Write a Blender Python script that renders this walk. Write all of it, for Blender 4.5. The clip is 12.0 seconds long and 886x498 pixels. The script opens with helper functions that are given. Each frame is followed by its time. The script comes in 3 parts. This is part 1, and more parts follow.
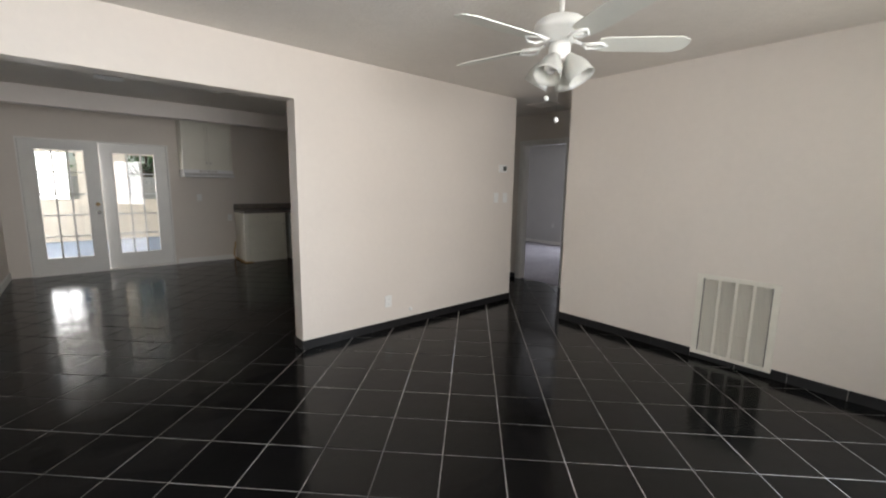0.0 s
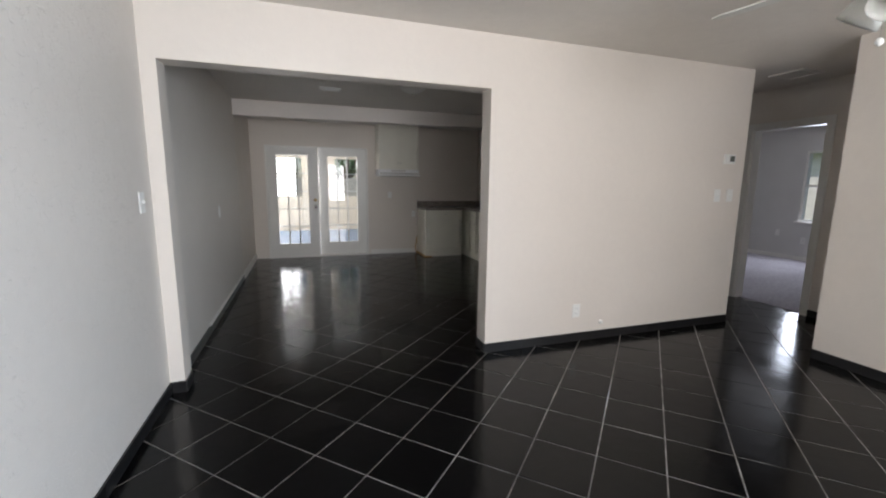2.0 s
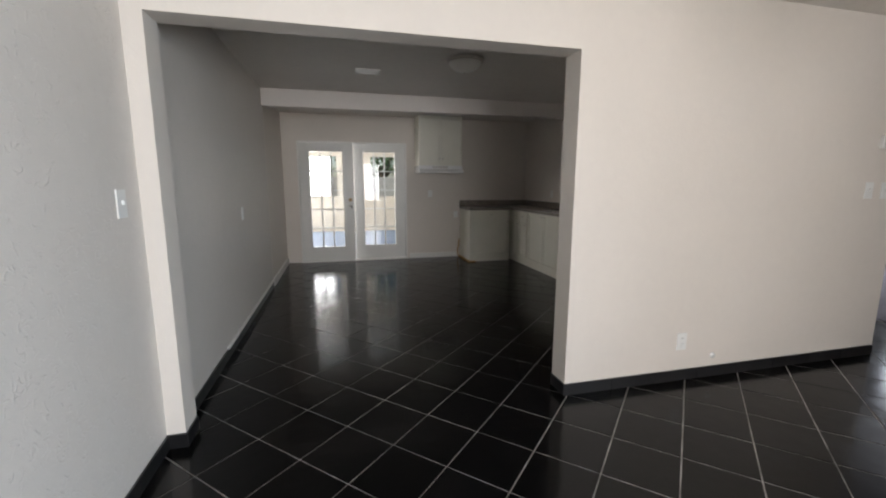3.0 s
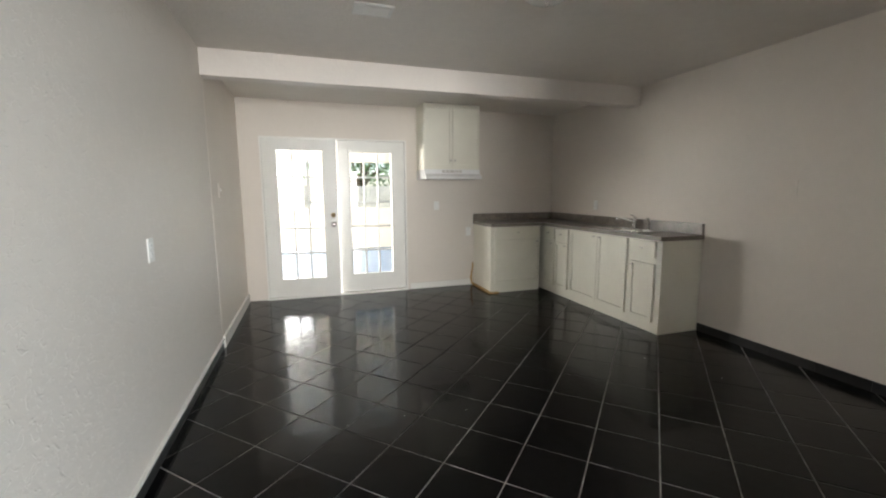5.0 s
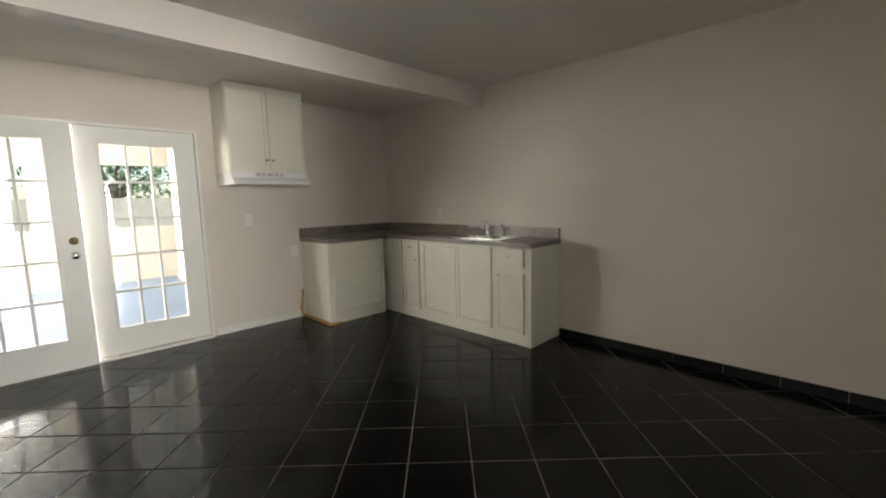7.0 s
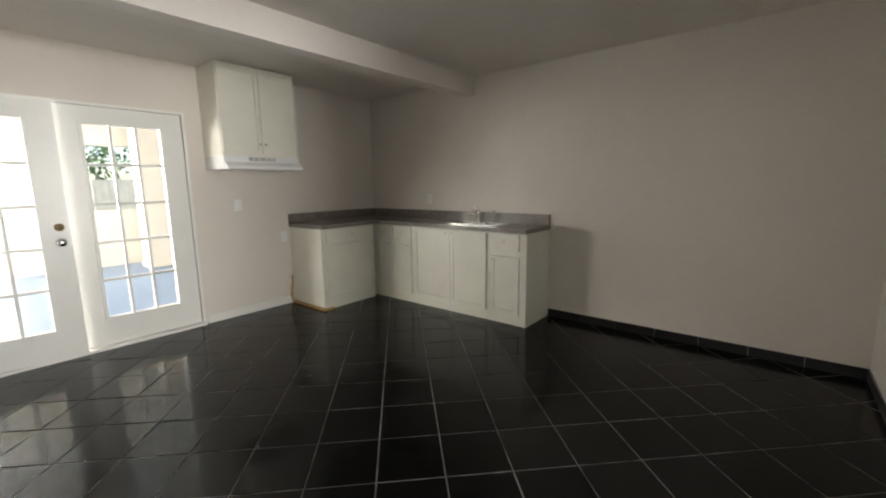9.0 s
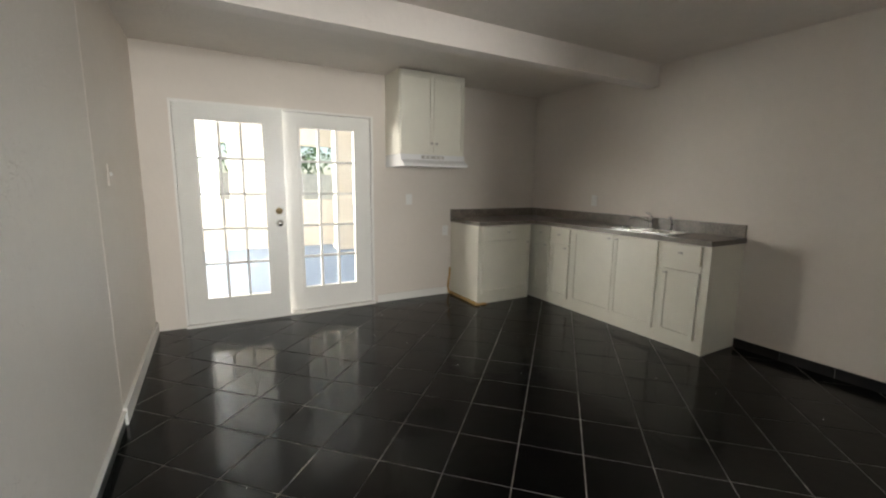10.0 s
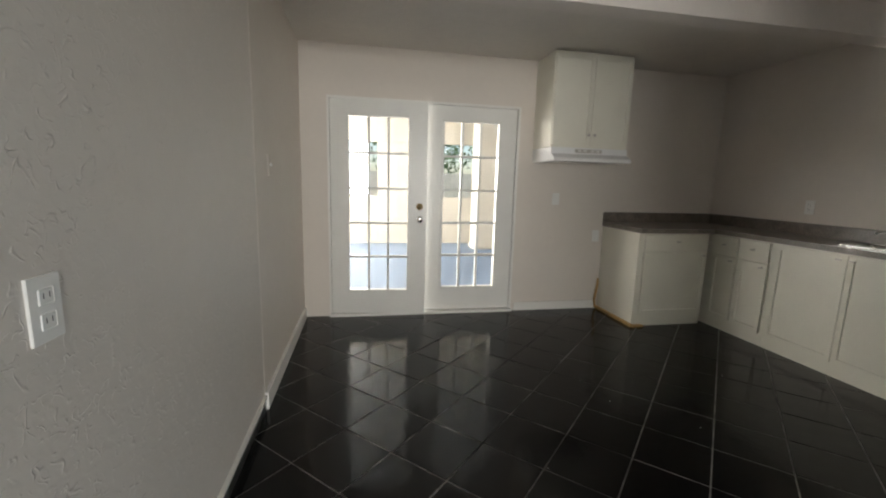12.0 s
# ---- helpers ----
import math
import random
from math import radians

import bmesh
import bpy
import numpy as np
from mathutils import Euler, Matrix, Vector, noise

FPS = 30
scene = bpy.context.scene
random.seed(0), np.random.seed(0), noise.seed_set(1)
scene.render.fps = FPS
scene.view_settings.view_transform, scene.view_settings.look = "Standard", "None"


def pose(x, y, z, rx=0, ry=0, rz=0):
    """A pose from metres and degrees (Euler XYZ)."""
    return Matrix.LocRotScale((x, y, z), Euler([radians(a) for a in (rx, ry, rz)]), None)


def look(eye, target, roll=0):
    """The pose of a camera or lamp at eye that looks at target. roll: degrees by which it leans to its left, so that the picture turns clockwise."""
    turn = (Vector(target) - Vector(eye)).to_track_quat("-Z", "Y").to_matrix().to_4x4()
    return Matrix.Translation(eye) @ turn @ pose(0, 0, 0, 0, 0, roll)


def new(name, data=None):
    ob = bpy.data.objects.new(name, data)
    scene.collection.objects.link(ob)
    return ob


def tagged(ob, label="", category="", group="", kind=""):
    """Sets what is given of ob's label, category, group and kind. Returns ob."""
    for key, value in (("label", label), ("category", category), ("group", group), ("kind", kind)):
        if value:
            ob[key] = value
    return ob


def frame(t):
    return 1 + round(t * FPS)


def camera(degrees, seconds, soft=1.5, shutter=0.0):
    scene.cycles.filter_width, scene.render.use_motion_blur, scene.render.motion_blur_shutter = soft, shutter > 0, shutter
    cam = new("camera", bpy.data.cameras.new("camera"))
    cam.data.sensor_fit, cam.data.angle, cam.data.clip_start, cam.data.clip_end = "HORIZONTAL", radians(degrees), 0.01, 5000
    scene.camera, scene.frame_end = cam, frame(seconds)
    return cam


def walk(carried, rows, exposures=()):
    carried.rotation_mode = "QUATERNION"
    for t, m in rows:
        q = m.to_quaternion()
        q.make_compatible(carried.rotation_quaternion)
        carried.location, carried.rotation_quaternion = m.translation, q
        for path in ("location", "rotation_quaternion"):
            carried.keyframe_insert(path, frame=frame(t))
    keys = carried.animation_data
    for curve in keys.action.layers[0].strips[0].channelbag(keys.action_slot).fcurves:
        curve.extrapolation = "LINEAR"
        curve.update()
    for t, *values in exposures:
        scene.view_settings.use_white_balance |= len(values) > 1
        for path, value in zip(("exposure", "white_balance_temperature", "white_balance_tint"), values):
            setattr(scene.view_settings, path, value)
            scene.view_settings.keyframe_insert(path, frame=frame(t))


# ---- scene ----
# ---------- camera path ----------
cam = camera(94.2, 12.0, soft=2.1)
PATH = [
    (0, (-1.285, -3.299, 1.395), (0.013, -1.807, 1.095), 0.9),
    (0.5, (-1.309, -3.260, 1.404), (-0.239, -1.597, 1.106), 1.0),
    (1, (-1.338, -3.189, 1.399), (-0.445, -1.423, 1.107), 1.1),
    (1.5, (-1.340, -3.075, 1.387), (-0.589, -1.244, 1.097), 0.9),
    (2, (-1.328, -2.913, 1.356), (-0.696, -1.041, 1.044), 0.6),
    (2.5, (-1.285, -2.603, 1.350), (-0.732, -0.706, 1.043), 0.3),
    (3, (-1.312, -2.166, 1.322), (-0.831, -0.250, 1.006), 0.1),
    (3.2, (-1.336, -1.978, 1.292), (-0.880, -0.049, 1.013), -0.3),
    (5, (-1.418, -0.429, 1.321), (-0.807, 1.456, 1.048), -0.3),
    (5.5, (-1.398, -0.079, 1.294), (-0.696, 1.773, 1.011), -0.8),
    (6, (-1.472, 0.225, 1.326), (-0.568, 1.994, 1.092), -1.5),
    (6.5, (-1.466, 0.439, 1.339), (-0.339, 2.076, 1.106), -1.9),
    (7, (-1.37, 0.545, 1.299), (0.037, 1.947, 1.062), -1.4),
    (7.2, (-1.349, 0.586, 1.297), (0.163, 1.875, 1.063), -1.2),
    (8.0, (-1.50, 0.68, 1.305), (0.25, 1.63, 1.03), -1.3),
    (8.8, (-1.695, 0.753, 1.325), (-0.064, 1.869, 1.018), -1.0),
    (9, (-1.707, 0.733, 1.33), (-0.173, 1.979, 1.016), -0.8),
    (9.5, (-1.704, 0.762, 1.325), (-0.442, 2.281, 1.01), 0.2),
    (10, (-1.681, 0.767, 1.321), (-0.714, 2.489, 1.006), 0.7),
    (10.5, (-1.676, 0.779, 1.313), (-0.975, 2.626, 0.999), 0.9),
    (11, (-1.661, 0.784, 1.308), (-1.159, 2.692, 0.98), 1.1),
    (11.5, (-1.64, 0.86, 1.295), (-1.243, 2.79, 0.951), 1.4),
    (12, (-1.63, 1.14, 1.28), (-1.254, 3.078, 0.957), 1.6),
]
EXPOSURES = [(0.0, -0.32, 6350, 13), (1.2, -0.3, 6150, 14), (2.5, -0.3, 6200, 14), (3.2, -0.3, 6300, 13), (5.0, 1.1, 6400, 10), (6.0, 1.1, 6500, 10), (7.0, 0.82, 6650, 10), (8.8, 0.98, 6500, 10), (9.5, 0.93, 6600, 10), (10.5, 0.7, 6550, 10), (12.0, 0.38, 6550, 10)]
walk(cam, [(t, look(eye, target, roll)) for t, eye, target, roll in PATH], EXPOSURES)

# ---------- world, sun, window light ----------
world = bpy.data.worlds.new("world")
scene.world = world
world.use_nodes = True
wn = world.node_tree.nodes
sky = wn.new("ShaderNodeTexSky")
sky.sky_type = 'NISHITA'
sky.sun_disc = False
sky.sun_elevation = radians(58)
sky.sun_rotation = radians(250)
wn["Background"].inputs["Strength"].default_value = 0.15
world.node_tree.links.new(sky.outputs[0], wn["Background"].inputs["Color"])

sun = new("sun", bpy.data.lights.new("sun", 'SUN'))
sun.data.energy, sun.data.angle, sun.data.color = 4.5, radians(0.6), (1.0, 0.95, 0.87)
sun.matrix_world = look((-20, -8, 34), (0, 0, 0))


def window_light(x, y, z, target, w, h, watts, colour, spread=180):
    lamp = new("window_light", bpy.data.lights.new("window_light", 'AREA'))
    lamp.data.shape, lamp.data.size, lamp.data.size_y = 'RECTANGLE', w, h
    lamp.data.energy, lamp.data.color, lamp.data.spread = watts, colour, radians(spread)
    lamp.matrix_world = look((x, y, z), target)


# daylight in the openings of the living room, the sunroom and the bedroom
window_light(-0.7, -5.36, 1.35, (-0.7, 0, 2.3), 2.1, 1.5, 112, (0.98, 0.97, 0.935), 125)
# the east window: blue sky light falling inwards, and light thrown up from the lawn
window_light(2.47, -4.3, 1.3, (-3, -2.9, 0.0), 1.5, 1.5, 80, (0.62, 0.82, 1.0), 100)
window_light(2.44, -4.3, 1.3, (-3, -3.2, 2.6), 1.5, 1.5, 22, (1.0, 0.97, 0.82), 160)
window_light(-5.9, 7.4, 1.5, (0, 5.6, 0.6), 4.4, 1.05, 440, (1.0, 0.96, 0.89))
window_light(-2.5, 9.7, 1.5, (-1.2, 5, 1.2), 2.0, 1.05, 80, (1.0, 0.97, 0.92))
window_light(7.4, 1.8, 1.38, (3, 1.6, 0.7), 0.85, 1.22, 48, (0.86, 0.92, 1.0))


# ---------- materials ----------
def material(name, colour, rough=0.5, metal=0.0, vary=0.06, scale=3.0, bump=0.0, bump_scale=60.0, fine=0.0,
             spec=0.5, per_object=0.0, rough_vary=0.0, distort=0.0, bump_detail=3.0):
    """Principled paint, stone or metal: broad stains, fine grain, relief and uneven gloss."""
    m = bpy.data.materials.new(name)
    m.use_nodes = True
    n, l = m.node_tree.nodes, m.node_tree.links
    b = n["Principled BSDF"]
    b.inputs["Roughness"].default_value = rough
    b.inputs["Metallic"].default_value = metal
    b.inputs["Specular IOR Level"].default_value = spec
    geo = n.new("ShaderNodeNewGeometry")

    def noise_at(s, detail=4.0, dist=0.0):
        t = n.new("ShaderNodeTexNoise")
        t.inputs["Scale"].default_value = s
        t.inputs["Detail"].default_value = detail
        t.inputs["Distortion"].default_value = dist
        l.new(geo.outputs["Position"], t.inputs["Vector"])
        return t.outputs[0]

    def scaled(src, lo, hi):
        r = n.new("ShaderNodeMapRange")
        r.inputs["From Min"].default_value, r.inputs["From Max"].default_value = 0.25, 0.75
        r.inputs["To Min"].default_value, r.inputs["To Max"].default_value = lo, hi
        l.new(src, r.inputs["Value"])
        return r.outputs[0]

    def times(a, c):
        k = n.new("ShaderNodeMath")
        k.operation = 'MULTIPLY'
        l.new(a, k.inputs[0])
        l.new(c, k.inputs[1])
        return k.outputs[0]

    shade = scaled(noise_at(scale), 1 - vary, 1 + vary)
    shade = times(shade, scaled(noise_at(scale * 14), 1 - vary * 0.5 - fine, 1 + vary * 0.5 + fine))
    if per_object:
        info = n.new("ShaderNodeObjectInfo")
        r = n.new("ShaderNodeMapRange")
        r.inputs["To Min"].default_value, r.inputs["To Max"].default_value = 1 - per_object, 1 + per_object
        l.new(info.outputs["Random"], r.inputs["Value"])
        shade = times(shade, r.outputs[0])
    mix = n.new("ShaderNodeMix")
    mix.data_type, mix.blend_type = 'RGBA', 'MULTIPLY'
    mix.inputs["Factor"].default_value = 1
    mix.inputs["A"].default_value = (*colour, 1)
    l.new(shade, mix.inputs["B"])
    l.new(mix.outputs["Result"], b.inputs["Base Color"])
    if rough_vary:
        l.new(scaled(noise_at(scale * 2.3, 6), max(0.02, rough - rough_vary), rough + rough_vary), b.inputs["Roughness"])
    if bump:
        k = n.new("ShaderNodeBump")
        k.inputs["Strength"].default_value = 1
        k.inputs["Distance"].default_value = bump
        l.new(noise_at(bump_scale, bump_detail, distort), k.inputs["Height"])
        l.new(k.outputs[0], b.inputs["Normal"])
    return m


WALL = material("greige_wall_paint", (0.70, 0.641, 0.578), 0.5, spec=0.3, vary=0.03, scale=1.3, bump=0.0012, bump_scale=40, distort=0.6, rough_vary=0.07)
WALLTEX = material("trowelled_wall_paint", (0.66, 0.61, 0.555), 0.46, spec=0.35, vary=0.03, scale=1.1, bump=0.002, bump_scale=24, distort=0.6, rough_vary=0.0, bump_detail=2)


def add_trowel_ridges(m, height, fleck_height):
    """Sparse stringy plaster ridges and flecks over the broad relief of a paint."""
    n, l = m.node_tree.nodes, m.node_tree.links
    geo = n.new("ShaderNodeNewGeometry")

    def noise_field(s, detail, dist):
        t = n.new("ShaderNodeTexNoise")
        t.inputs["Scale"].default_value, t.inputs["Detail"].default_value, t.inputs["Distortion"].default_value = s, detail, dist
        l.new(geo.outputs["Position"], t.inputs["Vector"])
        return t.outputs[0]

    def op(kind, a, c):
        k = n.new("ShaderNodeMath")
        k.operation = kind
        l.new(a, k.inputs[0])
        if isinstance(c, float):
            k.inputs[1].default_value = c
        else:
            l.new(c, k.inputs[1])
        return k.outputs[0]

    def ramp(src, lo, hi, to_lo, to_hi):
        r = n.new("ShaderNodeMapRange")
        r.interpolation_type = 'SMOOTHSTEP'
        for key, val in (("From Min", lo), ("From Max", hi), ("To Min", to_lo), ("To Max", to_hi)):
            r.inputs[key].default_value = val
        l.new(src, r.inputs["Value"])
        return r.outputs[0]

    def strings(scale, seed_scale):
        off = op('ABSOLUTE', op('SUBTRACT', noise_field(scale, 1.0, 0.6), 0.5), 0.0)
        line = ramp(off, 0.0, 0.03, 1.0, 0.0)
        return op('MULTIPLY', line, ramp(noise_field(seed_scale, 2.0, 0.3), 0.5, 0.62, 0.0, 1.0))

    ridge = op('MULTIPLY', op('MAXIMUM', strings(17.0, 23.0), strings(24.0, 29.0)), height)
    fleck = op('MULTIPLY', ramp(noise_field(75.0, 1.0, 0.2), 0.6, 0.72, 0.0, 1.0), fleck_height)
    k = n.new("ShaderNodeBump")
    k.inputs["Strength"].default_value, k.inputs["Distance"].default_value = 1.0, 1.0
    l.new(op('ADD', ridge, fleck), k.inputs["Height"])
    shader = n["Principled BSDF"]
    if shader.inputs["Normal"].is_linked:
        l.new(shader.inputs["Normal"].links[0].from_socket, k.inputs["Normal"])
    l.new(k.outputs[0], shader.inputs["Normal"])


add_trowel_ridges(WALLTEX, 0.0017, 0.0003)
CEIL = material("ceiling_paint", (0.74, 0.695, 0.64), 0.6, vary=0.05, scale=1.1, bump=0.004, bump_scale=45)
BEAM = material("beam_paint", (0.77, 0.715, 0.67), 0.5, vary=0.03, scale=2, bump=0.002, bump_scale=40)
BEDWALL = material("bedroom_wall_paint", (0.58, 0.57, 0.55), 0.6, vary=0.03, bump=0.002, bump_scale=60)
TRIM = material("white_trim_paint", (0.78, 0.76, 0.72), 0.35, vary=0.03, scale=5, bump=0.0005, bump_scale=30)
DOORPAINT = material("white_door_paint", (0.76, 0.75, 0.71), 0.32, vary=0.03, scale=4, bump=0.0004, bump_scale=25)
CABINET = material("cream_cabinet_paint", (0.78, 0.755, 0.66), 0.38, vary=0.03, scale=5, bump=0.0004, bump_scale=30)
PLASTIC = material("white_plastic", (0.78, 0.77, 0.74), 0.35, vary=0.02, scale=10)
HOOD = material("white_hood_enamel", (0.84, 0.84, 0.83), 0.25, vary=0.02, scale=8)
GRILLE = material("off_white_enamel", (0.72, 0.69, 0.61), 0.4, vary=0.04, scale=10)
# dark colour standing for the shade inside outlet slots and the return duct
RECESS_SHADE = material("recess_shade", (0.05, 0.05, 0.05), 0.5)
TILE = material("black_glazed_tile", (0.0040, 0.0037, 0.0038), 0.15, vary=0.35, scale=2.2, bump=0.0013, bump_scale=9, per_object=0.3,
                rough_vary=0.07, spec=0.22, fine=0.1, bump_detail=4)
BASETILE = material("black_base_tile", (0.014, 0.0135, 0.014), 0.3, vary=0.3, scale=4, bump=0.001, bump_scale=20, per_object=0.25)
GROUT = material("grey_grout", (0.25, 0.235, 0.22), 0.85, vary=0.8, scale=0.8, bump=0.001, bump_scale=120, fine=0.25)
LAMINATE = material("grey_stone_laminate", (0.2, 0.175, 0.15), 0.28, vary=0.25, scale=9, fine=0.35)
STEEL = material("stainless_steel", (0.75, 0.75, 0.74), 0.16, 1.0, vary=0.04, scale=20)
CHROME = material("chrome", (0.8, 0.8, 0.8), 0.1, 1.0, vary=0.02, scale=20)
NICKEL = material("brushed_nickel", (0.55, 0.52, 0.48), 0.3, 1.0, vary=0.04, scale=30)
BRASS = material("dull_brass", (0.6, 0.45, 0.25), 0.3, 1.0, vary=0.05, scale=30)
FANPAINT = material("white_fan_enamel", (0.80, 0.79, 0.75), 0.3, vary=0.03, scale=8)
BLADE = material("fan_blade_laminate", (0.70, 0.69, 0.62), 0.4, vary=0.04, scale=6)
WOOD = material("raw_wood_edge", (0.45, 0.27, 0.09), 0.6, vary=0.2, scale=18)
CARPET = material("grey_carpet", (0.36, 0.335, 0.36), 0.95, vary=0.1, scale=2, bump=0.006, bump_scale=220, fine=0.15)
TAN = material("cream_stucco", (0.76, 0.70, 0.60), 0.85, vary=0.06, scale=1.5, bump=0.003, bump_scale=70)
CONCRETE = material("painted_concrete", (0.20, 0.26, 0.36), 0.6, vary=0.1, scale=1.2, bump=0.001, bump_scale=60)
GRASS = material("lawn", (0.10, 0.15, 0.04), 0.9, vary=0.3, scale=0.8, bump=0.02, bump_scale=30, fine=0.2)
LEAF = material("foliage", (0.10, 0.17, 0.06), 0.6, vary=0.4, scale=6)
BARK = material("bark", (0.13, 0.10, 0.07), 0.9, vary=0.3, scale=12, bump=0.01, bump_scale=30)
SCREEN = material("dark_display", (0.10, 0.11, 0.10), 0.25)
RED = material("red_paint", (0.45, 0.06, 0.05), 0.5)
FENCE = material("pale_fence_wood", (0.62, 0.58, 0.52), 0.8, vary=0.12, scale=4)


def glass_material(name, rough, tint):
    m = bpy.data.materials.new(name)
    m.use_nodes = True
    b = m.node_tree.nodes["Principled BSDF"]
    b.inputs["Base Color"].default_value = (*tint, 1)
    b.inputs["Transmission Weight"].default_value = 1
    b.inputs["Roughness"].default_value = rough
    b.inputs["IOR"].default_value = 1.45
    return m


GLASS = glass_material("clear_glass", 0.0, (0.97, 0.98, 0.97))
FROST = glass_material("frosted_glass", 0.45, (0.93, 0.92, 0.87))
FROST.node_tree.nodes["Principled BSDF"].inputs["Transmission Weight"].default_value = 0.6


# ---------- mesh helpers ----------
def box(bm, x0, x1, y0, y1, z0, z1, bevel=0.0):
    vs = [bm.verts.new((x, y, z)) for x in (x0, x1) for y in (y0, y1) for z in (z0, z1)]
    fs = [bm.faces.new([vs[i] for i in q]) for q in ((0, 1, 3, 2), (4, 6, 7, 5), (0, 4, 5, 1), (2, 3, 7, 6), (0, 2, 6, 4), (1, 5, 7, 3))]
    if bevel:
        es = list({e for f in fs for e in f.edges})
        bmesh.ops.bevel(bm, geom=es, offset=bevel, segments=2, affect='EDGES', profile=0.7)
    return bm


def boxes(*dims, bevel=0.0):
    bm = bmesh.new()
    for d in dims:
        box(bm, *d, bevel=bevel)
    return bm


def lathe(bm, profile, m=Matrix(), steps=24):
    """Turned shape about z from (radius, height) pairs."""
    rings = []
    for r, z in profile:
        if r < 1e-5:
            rings.append([bm.verts.new(m @ Vector((0, 0, z)))])
        else:
            rings.append([bm.verts.new(m @ Vector((r * math.cos(2 * math.pi * i / steps), r * math.sin(2 * math.pi * i / steps), z))) for i in range(steps)])
    for a, b in zip(rings, rings[1:]):
        for i in range(steps):
            j = (i + 1) % steps
            if len(a) == 1 and len(b) == 1:
                continue
            if len(a) == 1:
                bm.faces.new((a[0], b[j], b[i]))
            elif len(b) == 1:
                bm.faces.new((a[i], a[j], b[0]))
            else:
                bm.faces.new((a[i], a[j], b[j], b[i]))
    bmesh.ops.recalc_face_normals(bm, faces=bm.faces)
    for f in bm.faces:
        f.smooth = True
    return bm


def tube(bm, pts, r, steps=10):
    """Round bar along points, with closed ends."""
    pts = [Vector(p) for p in pts]
    rings = []
    for i, p in enumerate(pts):
        d = (pts[min(i + 1, len(pts) - 1)] - pts[max(i - 1, 0)]).normalized()
        a = d.cross(Vector((0.3, 0.2, 1)) if abs(d.z) < 0.9 else Vector((1, 0, 0))).normalized()
        c = d.cross(a)
        rr = r[i] if isinstance(r, (list, tuple)) else r
        rings.append([bm.verts.new(p + rr * (math.cos(2 * math.pi * k / steps) * a + math.sin(2 * math.pi * k / steps) * c)) for k in range(steps)])
    for a, b in zip(rings, rings[1:]):
        for i in range(steps):
            f = bm.faces.new((a[i], a[(i + 1) % steps], b[(i + 1) % steps], b[i]))
            f.smooth = True
    bm.faces.new(rings[0])
    bm.faces.new(rings[-1])
    bmesh.ops.recalc_face_normals(bm, faces=bm.faces)
    return bm


def mesh_of(name, bm, mat):
    bmesh.ops.recalc_face_normals(bm, faces=bm.faces)
    me = bpy.data.meshes.new(name)
    bm.to_mesh(me)
    bm.free()
    me.materials.append(mat)
    return me


def part(name, bm, mat, parent, label=""):
    ob = new(name, mesh_of(name, bm, mat))
    ob.parent = parent
    return tagged(ob, label)


def thing(name, label, category, m=Matrix(), group="", kind=""):
    ob = new(name)
    ob.empty_display_size = 0.1
    ob.matrix_basis = m
    return tagged(ob, label, category, group, kind)


def outline(pts, y0, y1):
    """A wall cut from one sheet: (x, z) corners, from y0 to y1."""
    bm = bmesh.new()
    a = [bm.verts.new((x, y0, z)) for x, z in pts]
    b = [bm.verts.new((x, y1, z)) for x, z in pts]
    bm.faces.new(a)
    bm.faces.new(b)
    for k in range(len(pts)):
        q = (k + 1) % len(pts)
        bm.faces.new((a[k], a[q], b[q], b[k]))
    bmesh.ops.recalc_face_normals(bm, faces=bm.faces)
    return bm


def structure(name, bm, mat, label, category):
    ob = new(name, mesh_of(name, bm, mat))
    return tagged(ob, label, category, kind="structure")


# ---------- plan ----------
H = 2.44            # ceiling
WL, WKL = -2.19, -2.175   # west walls of living room and kitchen
WKR = 2.064         # kitchen east wall
XE = 2.71           # end of the living room's north wall
WE = 2.516          # living room east wall
YS = -5.40          # living room south wall
YK = 5.00           # kitchen north wall
YB = 3.336           # front of the ceiling beam
OPL, OPR, OPH = -2.105, 0.022, 2.057
TH = 0.16          # wall between living room and kitchen
XD = 3.72           # wall with the bedroom door

structure("wall_living_north", outline([(WL - 0.001, 0), (OPL, 0), (OPL, OPH), (OPR, OPH), (OPR, 0), (XE, 0), (XE, H), (WL - 0.001, H)], 0, TH), WALL,
          "textured greige wall with a wide uncased opening to the kitchen", "wall")
structure("wall_living_west", boxes((WL - 0.15, WL, YS - 0.15, 0.1, 0, H)), WALLTEX, "textured greige painted living room wall", "wall")
east_wall = boxes((WE, WE + 0.12, YS - 0.15, -5.10, 0, H), (WE, WE + 0.12, -5.10, -3.50, 0, 0.5), (WE, WE + 0.12, -5.10, -3.50, 2.1, H),
          (WE, WE + 0.12, -3.50, -2.68, 0, H), (WE, WE + 0.12, -2.20, -0.871, 0, H),
          (WE, WE + 0.12, -2.68, -2.20, 0, 0.07), (WE, WE + 0.12, -2.68, -2.20, 0.69, H))
bmesh.ops.remove_doubles(east_wall, verts=east_wall.verts, dist=0.0001)
structure("wall_living_east", east_wall, WALL, "smooth greige painted living room wall", "wall")
structure("wall_living_south", boxes((WL, -1.78, YS - 0.15, YS, 0, H), (-1.78, 0.38, YS - 0.15, YS, 0, 0.55), (-1.78, 0.38, YS - 0.15, YS, 2.1, H),
          (0.38, WE, YS - 0.15, YS, 0, H)), WALL, "greige living room wall with a wide window opening", "wall")
structure("wall_kitchen_west", boxes((WKL - 0.15, WKL, TH - 0.02, YK + 0.16, 0, H)), WALLTEX, "greige textured kitchen wall with trowel marks", "wall")
